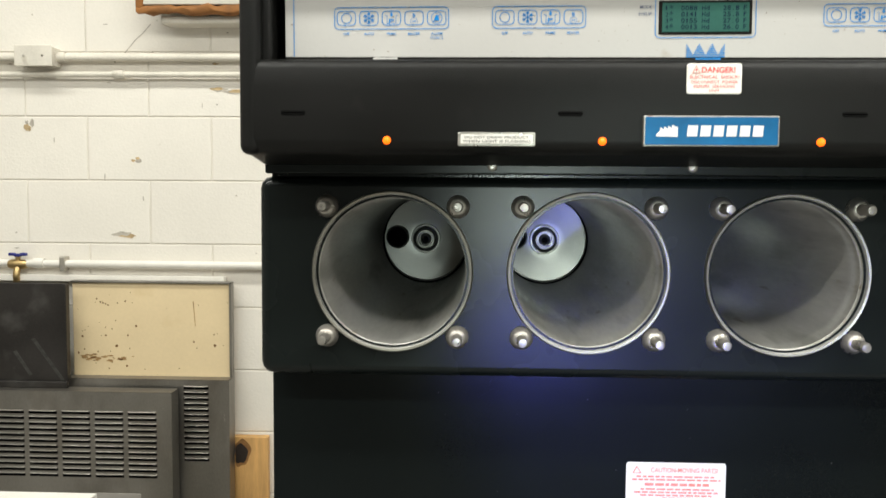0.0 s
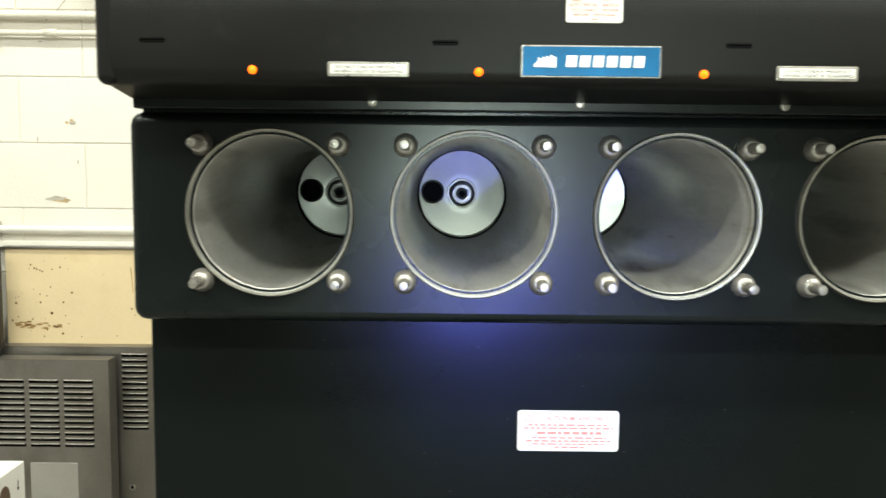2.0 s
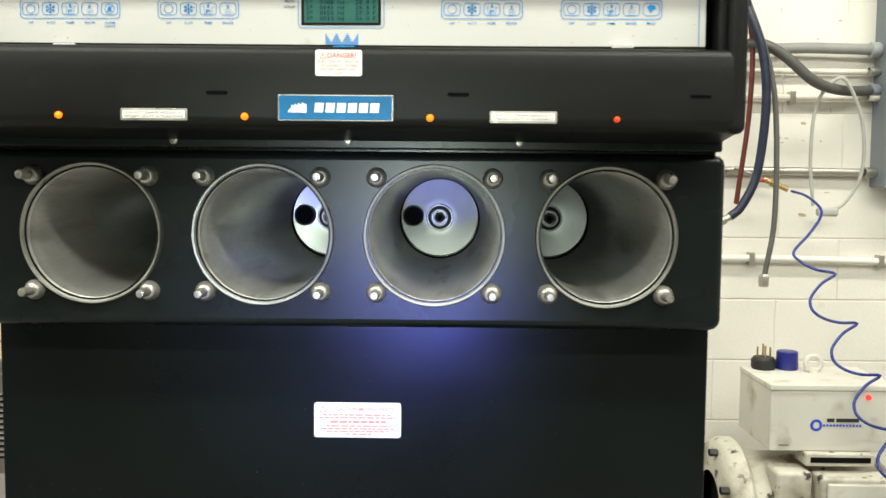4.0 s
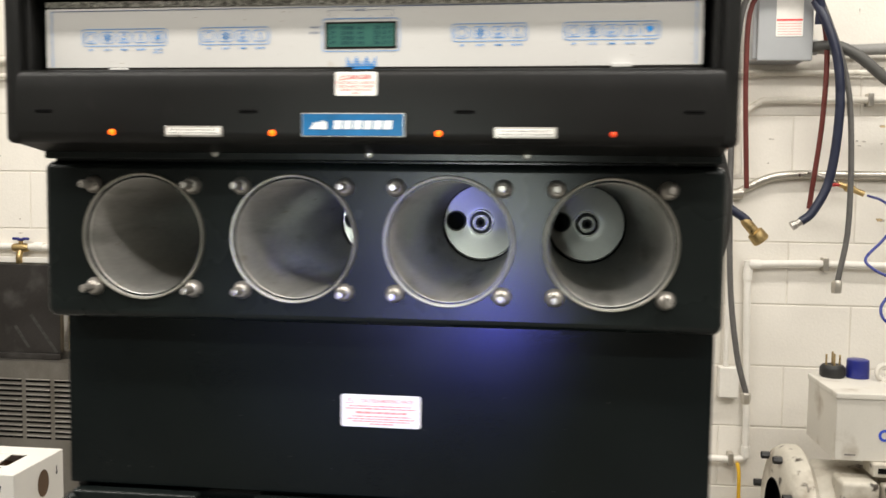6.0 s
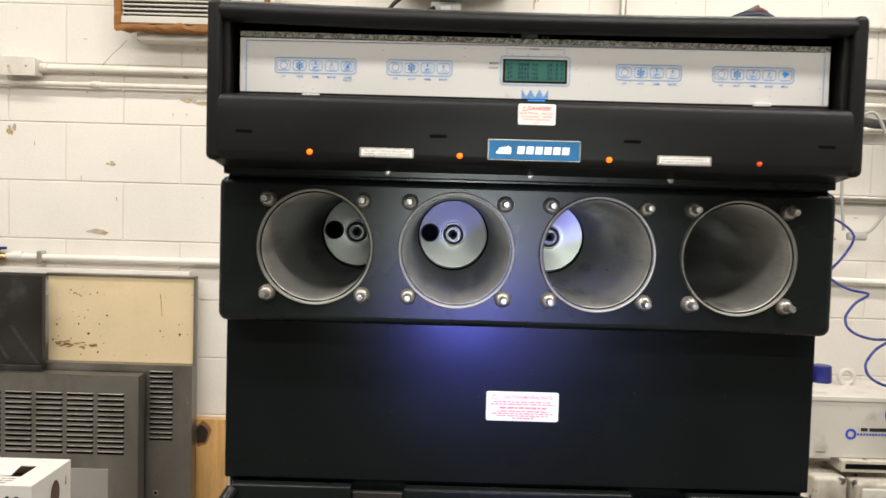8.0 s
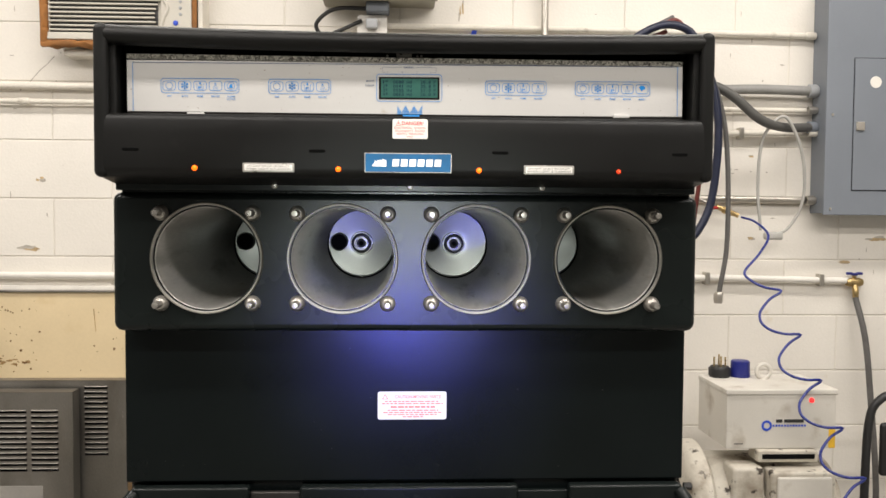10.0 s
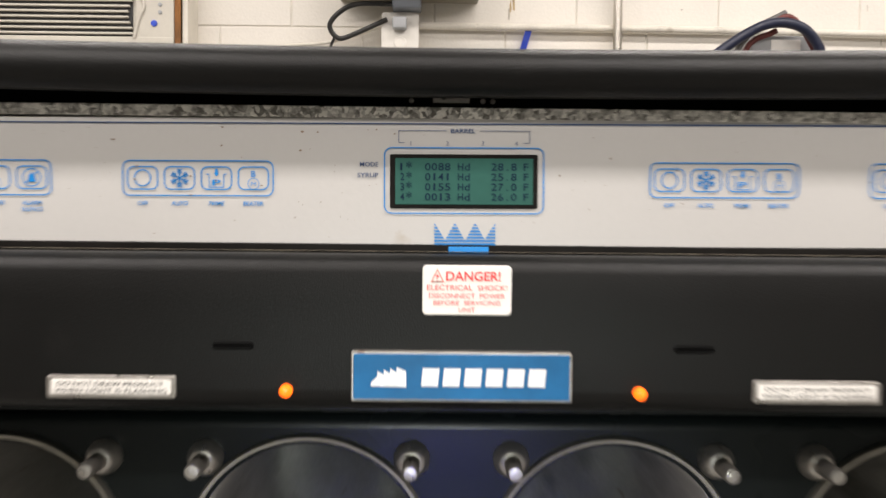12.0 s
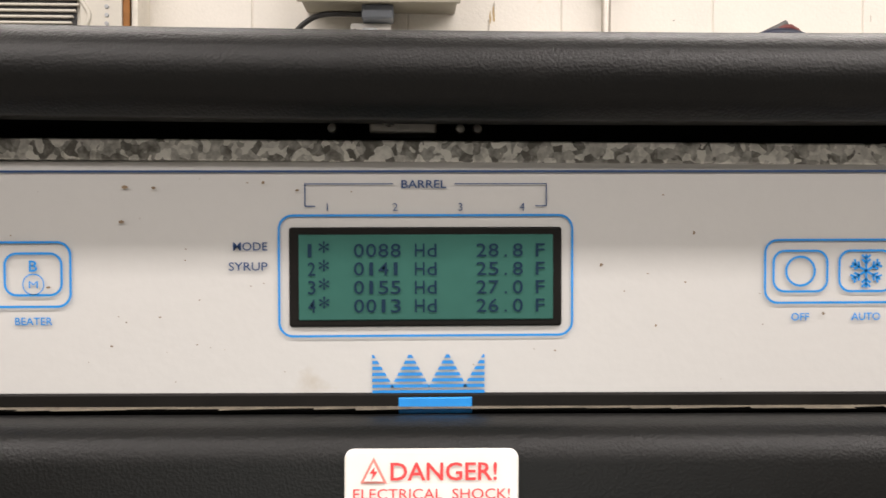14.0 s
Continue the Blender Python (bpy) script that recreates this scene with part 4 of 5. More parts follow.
louvre_panel("steel_panel", -1.6, -0.776, 0.0, 0.857, 2.675, 2.73, [(-0.922, -0.842, 0.838, 0.0178, 14)], "dull stainless machine panel with one louvre column", hole=(-0.898, 0.408))
board = thing("cream_panel", (-1.03, 2.73, 0.84), "rust-spotted cream enamelled panel resting on steel sheets", "panel")
part("face", box(-1.297, -0.784, 2.722, 2.735, 0.60, 1.158, 0.002), M_CREAM, board)
part("metal_edge", box(-0.785, -0.777, 2.712, 2.74, 0.60, 1.163, 0.0015), M_STAINLESS, board)
part("metal_edge", box(-1.299, -0.777, 2.712, 2.74, 1.158, 1.165, 0.0015), M_STAINLESS, board)
random.seed(11)
for k in range(46):
    x = random.choice((random.gauss(-1.2, 0.05), random.uniform(-1.27, -0.79)))
    z = random.uniform(0.875, 1.145)
    r = random.choice((0.0016, 0.0022, 0.003, 0.0045)) * random.uniform(0.6, 1.1)
    x = min(max(x, -1.28), -0.785)
    pts = [(x + r * random.uniform(0.7, 1.2) * math.cos(a), z + r * random.uniform(0.7, 1.4) * math.sin(a)) for a in (2 * math.pi * i / 9 for i in range(9))]
    part("rust_spot", poly(pts, 2.7214), M_RUSTSPOT, board)
for k in range(34):
    x, z = -1.265 + 0.165 * random.random() ** 1.3, random.gauss(0.914, 0.005)
    r = random.uniform(0.0015, 0.0055)
    pts = [(x + 2.2 * r * random.uniform(0.6, 1.2) * math.cos(a), z + 0.7 * r * random.uniform(0.6, 1.3) * math.sin(a)) for a in (2 * math.pi * i / 9 for i in range(9))]
    part("rust_smear", poly(pts, 2.7213 - 0.00002 * k), M_RUSTPALE if k % 7 else M_RUSTSPOT, board)
part("scratch", poly([(-0.905, 1.10), (-0.902, 1.10), (-0.896, 1.02), (-0.898, 1.02)], 2.7213), M_RUSTPALE, board)
dark = thing("dark_panel", (-1.6, 2.70, 0.8), "black scuffed sheet steel panel", "panel")
part("sheet", box(-2.1, -1.281, 2.645, 2.655, 0.833, 1.162, 0.002), M_DARKSTEEL, dark)
part("side_fold", box(-1.2805, -1.276, 2.634, 2.658, 0.8535, 1.160, 0.001), M_DARKSTEEL, dark)
part("bottom_fold", box(-2.1, -1.277, 2.632, 2.6445, 0.8325, 0.853, 0.003), M_DARKSTEEL, dark)
for sx, sz, sl in ((-1.395, 0.985, 0.16), (-1.455, 0.945, 0.09), (-1.60, 1.02, 0.12)):
    part("scuff", poly([(sx, sz), (sx + 0.012, sz + 0.004), (sx + 0.62 * sl + 0.006, sz - 0.8 * sl), (sx + 0.62 * sl - 0.004, sz - 0.8 * sl - 0.004)], 2.6446), M_SCUFF, dark)
rail = solo("wood_strip", box(-2.1, -0.81, 2.742, WALL_Y, 1.158, 1.178, 0.002), M_PVC, "white-painted wooden strip along the wall", "strip")
plank = thing("plank", (-0.78, 2.76, 0), "raw pine plank with a dark burnt knot leaning on the wall", "plank")
part("board", box(-0.90, -0.672, 2.745, WALL_Y - 0.001, 0.0, 0.655, 0.002), M_PLY, plank)
def blot(cx, cz, rx, rz, k):
    return [(cx + rx * (1 + 0.16 * math.sin(3 * a + k) + 0.08 * math.sin(7 * a)) * math.cos(a), cz + rz * (1 + 0.14 * math.sin(2 * a + k) + 0.08 * math.sin(5 * a)) * math.sin(a)) for a in (2 * math.pi * i / 26 for i in range(26))]


part("knot_halo", poly(blot(-0.757, 0.602, 0.027, 0.048, 0.6), 2.7444), M_KNOTRIM, plank, "scorched brown rim of the knot")
part("knot", poly(blot(-0.760, 0.600, 0.020, 0.037, 1.4), 2.7440), M_KNOT, plank)


# cartons
def carton(z0, z1, label, opened):
    x0, x1, y0, y1 = -1.235, -0.905, 1.79, 2.01
    c = thing("carton", ((x0 + x1) / 2, (y0 + y1) / 2, z0), label, "box", "stacked cartons")
    t = 0.004
    part("side", box(x0, x1, y0, y0 + t, z0, z1, 0.0012), M_CARTON, c)
    part("side", box(x0, x1, y1 - t, y1, z0, z1, 0.0012), M_CARTON, c)
    part("side", box(x0, x0 + t, y0 + t, y1 - t, z0, z1, 0.0012), M_CARTON, c)
    part("side", box(x1 - t, x1, y0 + t, y1 - t, z0, z1, 0.0012), M_CARTON, c)
    part("base", box(x0 + t, x1 - t, y0 + t, y1 - t, z0, z0 + t), M_CARTON, c)
    if not opened:
        part("lid", box(x0, x1, y0, y1, z1 - 0.004, z1), M_CARTON, c)
        return c
    b = box(x0 + 0.002, x1 - 0.002, y0 + 0.002, y0 + 0.065, z1 - 0.003, z1 + 0.001, 0.001)
    box(x0 + 0.002, x1 - 0.002, y1 - 0.065, y1 - 0.002, z1 - 0.003, z1 + 0.001, 0.001, 2, b)
    box(x1 - 0.06, x1 - 0.002, y0 + 0.064, y1 - 0.064, z1 - 0.003, z1 + 0.001, 0.001, 2, b)
    part("top_flap", b, M_CARTON, c, "white top flaps round an opening")
    fl = box(x0 + 0.155, x1 - 0.085, y0 + 0.058, y1 - 0.095, z1 + 0.003, z1 + 0.007, 0.001)
    bmesh.ops.rotate(fl, cent=(x0 + 0.18, y0 + 0.08, z1 + 0.005), matrix=Matrix.Rotation(radians(3), 3, "X") @ Matrix.Rotation(radians(6), 3, "Z"), verts=fl.verts[:])
    part("inner_flap", fl, M_CARTON, c, "loose white inner flap")
    part("torn_flap", box(x0 + 0.02, x0 + 0.15, y0 + 0.066, y1 - 0.066, z1 - 0.028, z1 - 0.024, 0.001), M_REDTOOL, c, "reddish wrapping inside")
    part("inside", box(x0 + t, x1 - t, y0 + t, y1 - t, z1 - 0.05, z1 - 0.04), M_CARTONIN, c, "brown inside of the carton, darkened for shade")
    # hand hole as a flat patch in shade-dark brown, arrows and small print on the end
    hole = bmesh.new()
    vs = [hole.verts.new((x1 + 0.0006, y0 + 0.125 + 0.032 * math.cos(a) * 0.8, z1 - 0.062 + 0.036 * math.sin(a))) for a in (2 * math.pi * i / 24 for i in range(24))]
    hole.faces.new(vs)
    part("hand_hole", hole, M_CARTONIN, c)
    for yy, zz in ((0.04, 0.075), (0.185, 0.03)):
        ar = bmesh.new()
        for pts in (((0, 0), (0.004, 0), (0.004, 0.016), (0, 0.016)), ((-0.004, 0), (0.002, -0.01), (0.008, 0))):
            ar.faces.new([ar.verts.new((x1 + 0.0006, y0 + yy + p, z1 - zz - 0.02 + q)) for p, q in pts])
        part("printed_arrow", ar, M_INK, c)
    part("lettering", writing("ONAL", x1 - 0.026, z1 - 0.070, y0 - 0.0006, 0.042, 0.135, 0.05, "RIGHT", slant=0.3), M_INK, c)
    rows = []
    random.seed(5)
    for k in range(3):
        xx = x0 + 0.08
        while xx < x1 - 0.07:
            w = random.uniform(0.008, 0.02)
            rows.append((xx, xx + w, k))
            xx += w + 0.004
    pr = bmesh.new()
    for a, b, k in rows:
        yy = y0 + 0.012 + 0.016 * k
        pr.faces.new([pr.verts.new(p) for p in ((a, yy, z1 + 0.0016), (b, yy, z1 + 0.0016), (b, yy + 0.006, z1 + 0.0016), (a, yy + 0.006, z1 + 0.0016))])
    tagged(part("print_bar", pr, M_FADEINK, c), kind="stuff")
    return c


M_FADEINK = mat("faded_ink", (0.16, 0.15, 0.14), 0.6, 0, 0.2, 40)
carton(0.0, 0.36, "closed white cardboard carton under another carton", False)
carton(0.3605, 0.727, "white cardboard carton with black print, torn open on top", True)

# ---- window air conditioner, upper left ----
ac = thing("air_conditioner", (-0.78, 2.7, 2.0), "aged beige window air conditioner sealed in with brown foam", "air conditioner")
AX0, AX1, AZ0, AZ1, AY = -1.028, -0.545, 2.022, 2.36, 2.662
part("casing", box(AX0, AX1, AY + 0.012, WALL_Y, AZ0, AZ1, 0.006), M_ACBODY, ac)
part("front_bottom", box(AX0, AX1, AY - 0.004, AY + 0.012, AZ0, AZ0 + 0.024, 0.003), M_ACBODY, ac)
# black sheet that paints the shade between the slats
part("grille_back", box(AX0 + 0.008, -0.66, AY + 0.009, AY + 0.0125, AZ0 + 0.024, AZ1), M_INK, ac)
for k in range(22):
    z = AZ0 + 0.030 + 0.0148 * k
    part("grille_slat", box(AX0 + 0.006, -0.650 - 0.02 * math.sin(k * 0.45), AY - 0.002, AY + 0.009, z, z + 0.0058, 0.0015), M_ACBODY, ac)
part("control_face", box(-0.648, AX1, AY - 0.003, AY + 0.012, AZ0 + 0.020, AZ1, 0.003), M_ACBODY, ac)
part("control_bead", tube([(-0.652, AY - 0.003, AZ0 + 0.02), (-0.640, AY - 0.003, AZ0 + 0.07), (-0.625, AY - 0.003, AZ0 + 0.11), (-0.648, AY - 0.003, AZ0 + 0.16), (-0.655, AY - 0.003, AZ0 + 0.24)], 0.006, 8), M_ACBODY, ac)
for k in range(6):
    part("button", lathe([(0.0055, 0), (0.005, -0.003), (0, -0.0035)], (-0.582, AY - 0.003, AZ0 + 0.09 + 0.021 * k), n=12), M_GREYBOX2, ac)
part("dial", lathe([(0.009, 0), (0.008, -0.004), (0, -0.005)], (-0.598, AY - 0.003, AZ0 + 0.06), n=14), M_TAPE, ac)
random.seed(3)


def foam(pts, r):
    b = tube(pts, r, 10, 10)
    for v in b.verts:
        n = noise.noise(v.co * 38)
        v.co += Vector((0.3, -1, 0.6)) * 0.011 * n + Vector((0, 0, 0.008 * noise.noise(v.co * 90)))
    return b


part("sealing_foam", foam([(AX0 - 0.012, AY + 0.005, AZ1), (AX0 - 0.012, AY + 0.005, 2.18), (AX0 - 0.010, AY + 0.005, AZ0 - 0.01)], 0.014), M_FOAM, ac, "crumbling brown sealing foam")
part("sealing_foam", foam([(AX0 - 0.02, AY + 0.005, AZ0 - 0.014), (-0.8, AY + 0.005, AZ0 - 0.014), (AX1 + 0.015, AY + 0.005, AZ0 - 0.013)], 0.0145), M_FOAM, ac)
part("sealing_foam", foam([(AX1 + 0.008, AY + 0.006, AZ0 - 0.01), (AX1 + 0.008, AY + 0.006, AZ1)], 0.0085), M_FOAM, ac)
part("support_ledge", box(-0.985, -0.51, AY + 0.03, WALL_Y, 1.972, 1.995, 0.004), M_PIPE, ac, "cream-painted ledge under the unit")
part("side_casing", box(AX1 + 0.018, AX1 + 0.034, AY + 0.012, WALL_Y, 1.98, AZ1, 0.002), M_PIPE, ac)
pipe("cable", [(-0.545, PY0, 2.066), (-0.526, PY0, 2.040), (-0.377, PY0, 2.031), (-0.242, PY0, 2.045), (-0.13, PY0, 2.056), (0.014, PY0, 2.10)], 0.0045, M_PIPE, "thin cream cable run loosely along the wall", "cable", res=6)

# ---- above the machine ----
ub = thing("control_box", (0.09, 2.7, 2.19), "dusty olive metal box with a cable gland", "electrical box")
part("enclosure", box(-0.105, 0.285, 2.64, WALL_Y, 2.172, 2.42, 0.005), M_OLIVE, ub)
part("lip", box(-0.112, 0.292, 2.632, 2.642, 2.166, 2.18, 0.003), M_OLIVE, ub)
part("gland", box(0.045, 0.125, 2.67, 2.74, 2.135, 2.172, 0.006), M_GREYBOX, ub)
pipe("black_cord", [(0.05, 2.70, 2.152), (-0.05, 2.69, 2.148), (-0.10, 2.69, 2.125), (-0.128, 2.70, 2.09), (-0.103, 2.71, 2.058), (-0.052, 2.71, 2.074), (0.03, 2.71, 2.112)], 0.007, M_HOSEBLK, "thick black power cord looping to the outlet", "cable", res=8)
pipe("black_cord", [(-0.118, 2.74, 2.07), (-0.14, 2.755, 2.02), (-0.165, 2.76, 1.93)], 0.004, M_HOSEBLK, "thin black cord hanging on the wall", "cable")
out = thing("wall_outlet", (0.065, 2.73, 2.03), "white double wall outlet with a plug pushed in", "outlet")
part("outlet_box", box(0.02, 0.112, 2.722, WALL_Y, 2.025, 2.127, 0.006), M_PVC, out)
part("cover_plate", plate(0.014, 0.118, 2.019, 2.133, 0.008, 2.716, 2.723), M_PVC, out)
part("socket", lathe([(0.017, 0), (0.016, -0.003), (0, -0.003)], (0.066, 2.716, 2.049), n=18), M_PVC, out)
part("plug", box(0.045, 0.085, 2.685, 2.716, 2.082, 2.116, 0.006), M_GREYBOX2, out)
part("knockout", tube([(0.066, 2.745, 2.04), (0.066, 2.745, 1.98)], 0.010, 10), M_PIPE, out)
pipe("conduit", [(0.115, PY0, 2.104), (0.9, PY0, 2.102), (1.667, PY0, 2.094)], 0.010, M_PIPE, "cream-painted steel conduit along the block wall", "conduit", [], 2, "wall conduits", [((1.65, PY0, 2.094), "x")])
pipe("conduit", [(0.676, PY0 - 0.022, 1.70), (0.676, PY0 - 0.022, 2.3), (0.674, PY0 - 0.022, CEIL)], 0.0125, M_EMT, "bare vertical steel conduit running up the wall", "conduit", [(0.676, PY0 - 0.022, 2.24)], 2, "wall conduits")
tape = thing("blue_strap", (0.40, 2.75, 1.95), "bright blue strap hanging on the wall", "strap")
b = bmesh.new()
vs = [b.verts.new(p) for p in ((0.424, 2.755, 2.112), (0.442, 2.755, 2.112), (0.398, 2.745, 1.955), (0.378, 2.745, 1.955))]
b.faces.new(vs)
bmesh.ops.solidify(b, geom=b.faces[:], thickness=0.003)
part("strap", b, M_TAPE, tape)
part("buckle", box(0.325, 0.36, 2.74, 2.77, 1.955, 1.968, 0.004), M_TAPE, tape)
pipe("yellow_cord", [(0.56, 2.75, 1.95), (0.60, 2.74, 1.985), (0.65, 2.735, 2.0), (0.70, 2.735, 1.995)], 0.006, M_YELLOW, "yellow cord with a black plug end", "cable")
solo("cord_connector", box(0.692, 0.745, 2.715, 2.753, 1.978, 2.015, 0.008), M_RUBBER, "black rubber cord connector by a conduit", "connector")

# ---- electrical gear on the wall, right ----
ep = thing("breaker_panel", (1.87, 2.72, 1.45), "grey steel breaker panel with a closed hinged door", "electrical panel")
part("cabinet", box(1.672, 2.12, 2.665, WALL_Y, 1.452, 2.25, 0.004), M_GREYBOX, ep)
part("front_trim", box(1.666, 2.126, 2.655, 2.667, 1.446, 2.256, 0.003), M_GREYBOX, ep)
part("door", box(1.765, 2.06, 2.650, 2.656, 1.535, 1.998, 0.002), M_GREYBOX, ep)
part("door_seam", ring_flat(1.7625, 2.0625, 1.5325, 2.0005, 0.003, 0.0025, 2.6545), M_GAPSHADE, ep)
part("latch", box(1.772, 1.802, 2.643, 2.651, 1.745, 1.775, 0.002), M_EMT, ep)
part("oval_plate", lathe([(0.021, 0), (0.020, -0.002), (0, -0.002)], (1.84, 2.650, 1.915), n=20), M_PVC, ep)
for sx, sz in ((1.69, 2.235), (1.69, 1.468), (1.69, 1.80)):
    part("screw", lathe([(0.005, 0), (0.004, -0.003), (0, -0.003)], (sx, 2.655, sz), n=10), M_EMT, ep)
for z, r, m in ((1.893, 0.021, M_GREYBOX2), (1.762, 0.019, M_GREYBOX), (1.824, 0.012, M_EMT), (1.742, 0.012, M_PIPE), (1.499, 0.015, M_EMT)):
    part("connector", lathe([(r * 0.9, -0.035), (r * 1.15, -0.033), (r * 1.15, -0.008), (r * 0.9, 0.0)], (1.672, PY0 - 0.02, z), "x", 16), m, ep)

pipe("flexible_conduit", [(1.20, 2.70, 1.897), (1.32, PY0 - 0.02, 1.894), (1.45, PY0 - 0.02, 1.897), (1.65, PY0 - 0.02, 1.893)], 0.0175, M_CONGREY, "thick grey flexible conduit into the breaker panel", "conduit")
pipe("flexible_conduit", [(1.19, 2.67, 1.893), (1.246, 2.62, 1.890), (1.315, 2.61, 1.853), (1.414, 2.62, 1.777), (1.512, 2.65, 1.753), (1.65, PY0 - 0.02, 1.762)], 0.0165, M_CONDARK, "sagging dark grey flexible conduit into the breaker panel", "conduit")
pipe("conduit", [(1.002, PY0, 1.50), (1.000, PY0, 1.655), (1.018, PY0, 1.70), (1.055, PY0, 1.728), (1.10, PY0, 1.740), (1.37, PY0, 1.740), (1.66, PY0, 1.742)], 0.011, M_PIPE, "bent cream-painted conduit clamped on the wall", "conduit", [(1.400, PY0, 1.740)], 5, "wall conduits")
pipe("conduit", [(0.6, PY0, 1.412), (0.90, PY0, 1.412), (0.97, PY0, 1.425), (1.08, PY0, 1.482), (1.16, PY0, 1.500), (1.30, PY0, 1.502), (1.66, PY0, 1.499)], 0.0135, M_EMT, "bare steel conduit with an offset bend", "conduit", [], 5, "wall conduits", [((1.00, PY0, 1.437), "x")])
ds = thing("disconnect_switch", (1.13, 2.71, 1.87), "grey steel disconnect switch box with a paper label", "switch box")
part("enclosure", box(1.010, 1.180, 2.655, WALL_Y, 1.855, 2.060, 0.004), M_GREYBOX2, ds)
part("cover", box(1.021, 1.186, 2.640, 2.657, 1.848, 2.066, 0.004), M_GREYBOX2, ds)
part("paper_label", plate(1.074, 1.154, 1.921, 2.055, 0.002, 2.638, 2.641), M_LABEL, ds)
part("label_stripe", bars([(1.076, 1.152, 1.968, 1.974)], 2.6374), M_RED, ds)
part("label_print", bars([(1.079, 1.149, 1.927 + 0.008 * k, 1.9285 + 0.008 * k) for k in range(5)], 2.6374), M_PINK, ds)
part("hub", lathe([(0.022, -0.01), (0.024, 0.0), (0.024, 0.03), (0.02, 0.035)], (1.183, 2.70, 1.897), "x", 16), M_GREYBOX2, ds)

# hoses draped over the switch box
pipe("hose", [(1.19, 2.60, 1.95), (1.185, 2.59, 2.020), (1.133, 2.585, 2.077), (1.05, 2.585, 2.086), (0.955, 2.58, 2.038), (0.855, 2.57, 1.955), (0.832, 2.56, 1.87), (0.846, 2.56, 1.69), (0.862, 2.57, 1.525), (0.915, 2.58, 1.42), (0.985, 2.58, 1.365), (1.0, 2.58, 1.35)], 0.0135, M_HOSENAVY, "dark navy rubber hose with a brass coupling", "hose", res=6)
bc = thing("hose_coupling", (1.02, 2.58, 1.30), "tarnished brass hose coupling hanging from a hose", "coupling")
def along(profile, a, b):
    d = Vector(b) - Vector(a)
    m = d.to_track_quat("Z", "Y").to_matrix().to_4x4()
    bb = lathe(profile, (0, 0, 0), "z", 16)
    bb.transform(Matrix.Translation(a) @ m)
    return bb
part("coupling_body", along([(0.0, 0), (0.012, 0), (0.016, 0.012), (0.016, 0.05), (0.025, 0.055), (0.027, 0.085), (0.022, 0.09), (0.0, 0.09)], (0.985, 2.58, 1.362), (1.045, 2.58, 1.29)), M_BRASS, bc)
pipe("hose", [(1.175, 2.60, 2.02), (1.205, 2.58, 1.95), (1.238, 2.57, 1.84), (1.250, 2.57, 1.69), (1.234, 2.58, 1.493), (1.190, 2.58, 1.390), (1.154, 2.58, 1.355)], 0.0135, M_HOSENAVY, "dark navy rubber hose hanging to a bare steel end", "hose", res=6)
solo("hose_nipple", along([(0, 0), (0.011, 0), (0.011, 0.02), (0.014, 0.022), (0.014, 0.035), (0, 0.035)], (1.158, 2.58, 1.358), (1.126, 2.58, 1.340)), M_BOLT, "short steel hose nipple", "coupling")
pipe("hose", [(1.10, 2.61, 2.12), (1.0, 2.61, 2.06), (0.96, 2.61, 1.95), (0.947, 2.61, 1.61), (0.957, 2.61, 1.19), (0.988, 2.62, 0.94), (1.021, 2.62, 0.812)], 0.009, M_HOSEGREY, "long grey braided hose hanging down", "hose", res=5)
solo("hose_nut", lathe([(0, -0.02), (0.013, -0.02), (0.016, -0.005), (0.016, 0.012), (0.011, 0.016), (0, 0.016)], (1.021, 2.62, 0.797), "z", 6), M_EMT, "dull steel nut on a hanging hose end", "coupling")
pipe("hose", [(1.16, 2.61, 2.08), (1.21, 2.60, 1.98), (1.285, 2.60, 1.74), (1.304, 2.61, 1.37), (1.282, 2.62, 1.17)], 0.0085, M_HOSEGREY, "grey braided hose hanging to a steel nut", "hose", res=5)
solo("hose_nut", lathe([(0, -0.02), (0.015, -0.02), (0.017, -0.005), (0.017, 0.012), (0.012, 0.02), (0, 0.02)], (1.280, 2.62, 1.155), "z", 6), M_EMT, "dull steel nut on a hanging hose end", "coupling")
pipe("hose", [(1.08, 2.62, 2.075), (1.0, 2.63, 2.02), (0.992, 2.65, 1.813), (1.018, 2.70, 1.455)], 0.008, M_HOSERED, "thin oxblood rubber hose", "hose", res=5)
pipe("hose", [(1.05, 2.60, 2.085), (1.12, 2.60, 2.10), (1.215, 2.63, 1.95), (1.228, 2.65, 1.70), (1.212, 2.70, 1.394)], 0.008, M_HOSERED, "thin oxblood rubber hose", "hose", res=5)
pipe("power_cable", [(0.52, 1.54, 1.56), (0.60, 1.68, 1.72), (0.70, 1.95, 1.72), (0.795, 2.0, 1.52), (0.812, 2.0, 1.376), (0.785, 2.0, 1.251), (0.70, 1.9, 1.11), (0.52, 1.54, 1.02)], 0.014, M_HOSEBLK, "thick black power cable looping behind the machine", "cable", res=6)
pipe("power_cable", [(0.50, 1.54, 1.50), (0.60, 1.72, 1.68), (0.70, 1.97, 1.69), (0.758, 2.0, 1.539), (0.747, 2.0, 1.36), (0.70, 1.95, 1.26), (0.52, 1.54, 1.15)], 0.012, M_HOSEBLK, "black power cable looping behind the machine", "cable", res=6)
tool = thing("hose_pliers", (0.90, 2.68, 1.58), "red-handled tool hanging on the wall", "tool")
part("handle", tube([(0.860, 2.72, 1.74), (0.912, 2.71, 1.665), (0.965, 2.70, 1.580)], 0.008, 10), M_REDTOOL, tool)
part("pivot", lathe([(0.012, 0), (0.011, -0.012), (0, -0.012)], (0.928, 2.705, 1.64), n=14), M_EMT, tool)
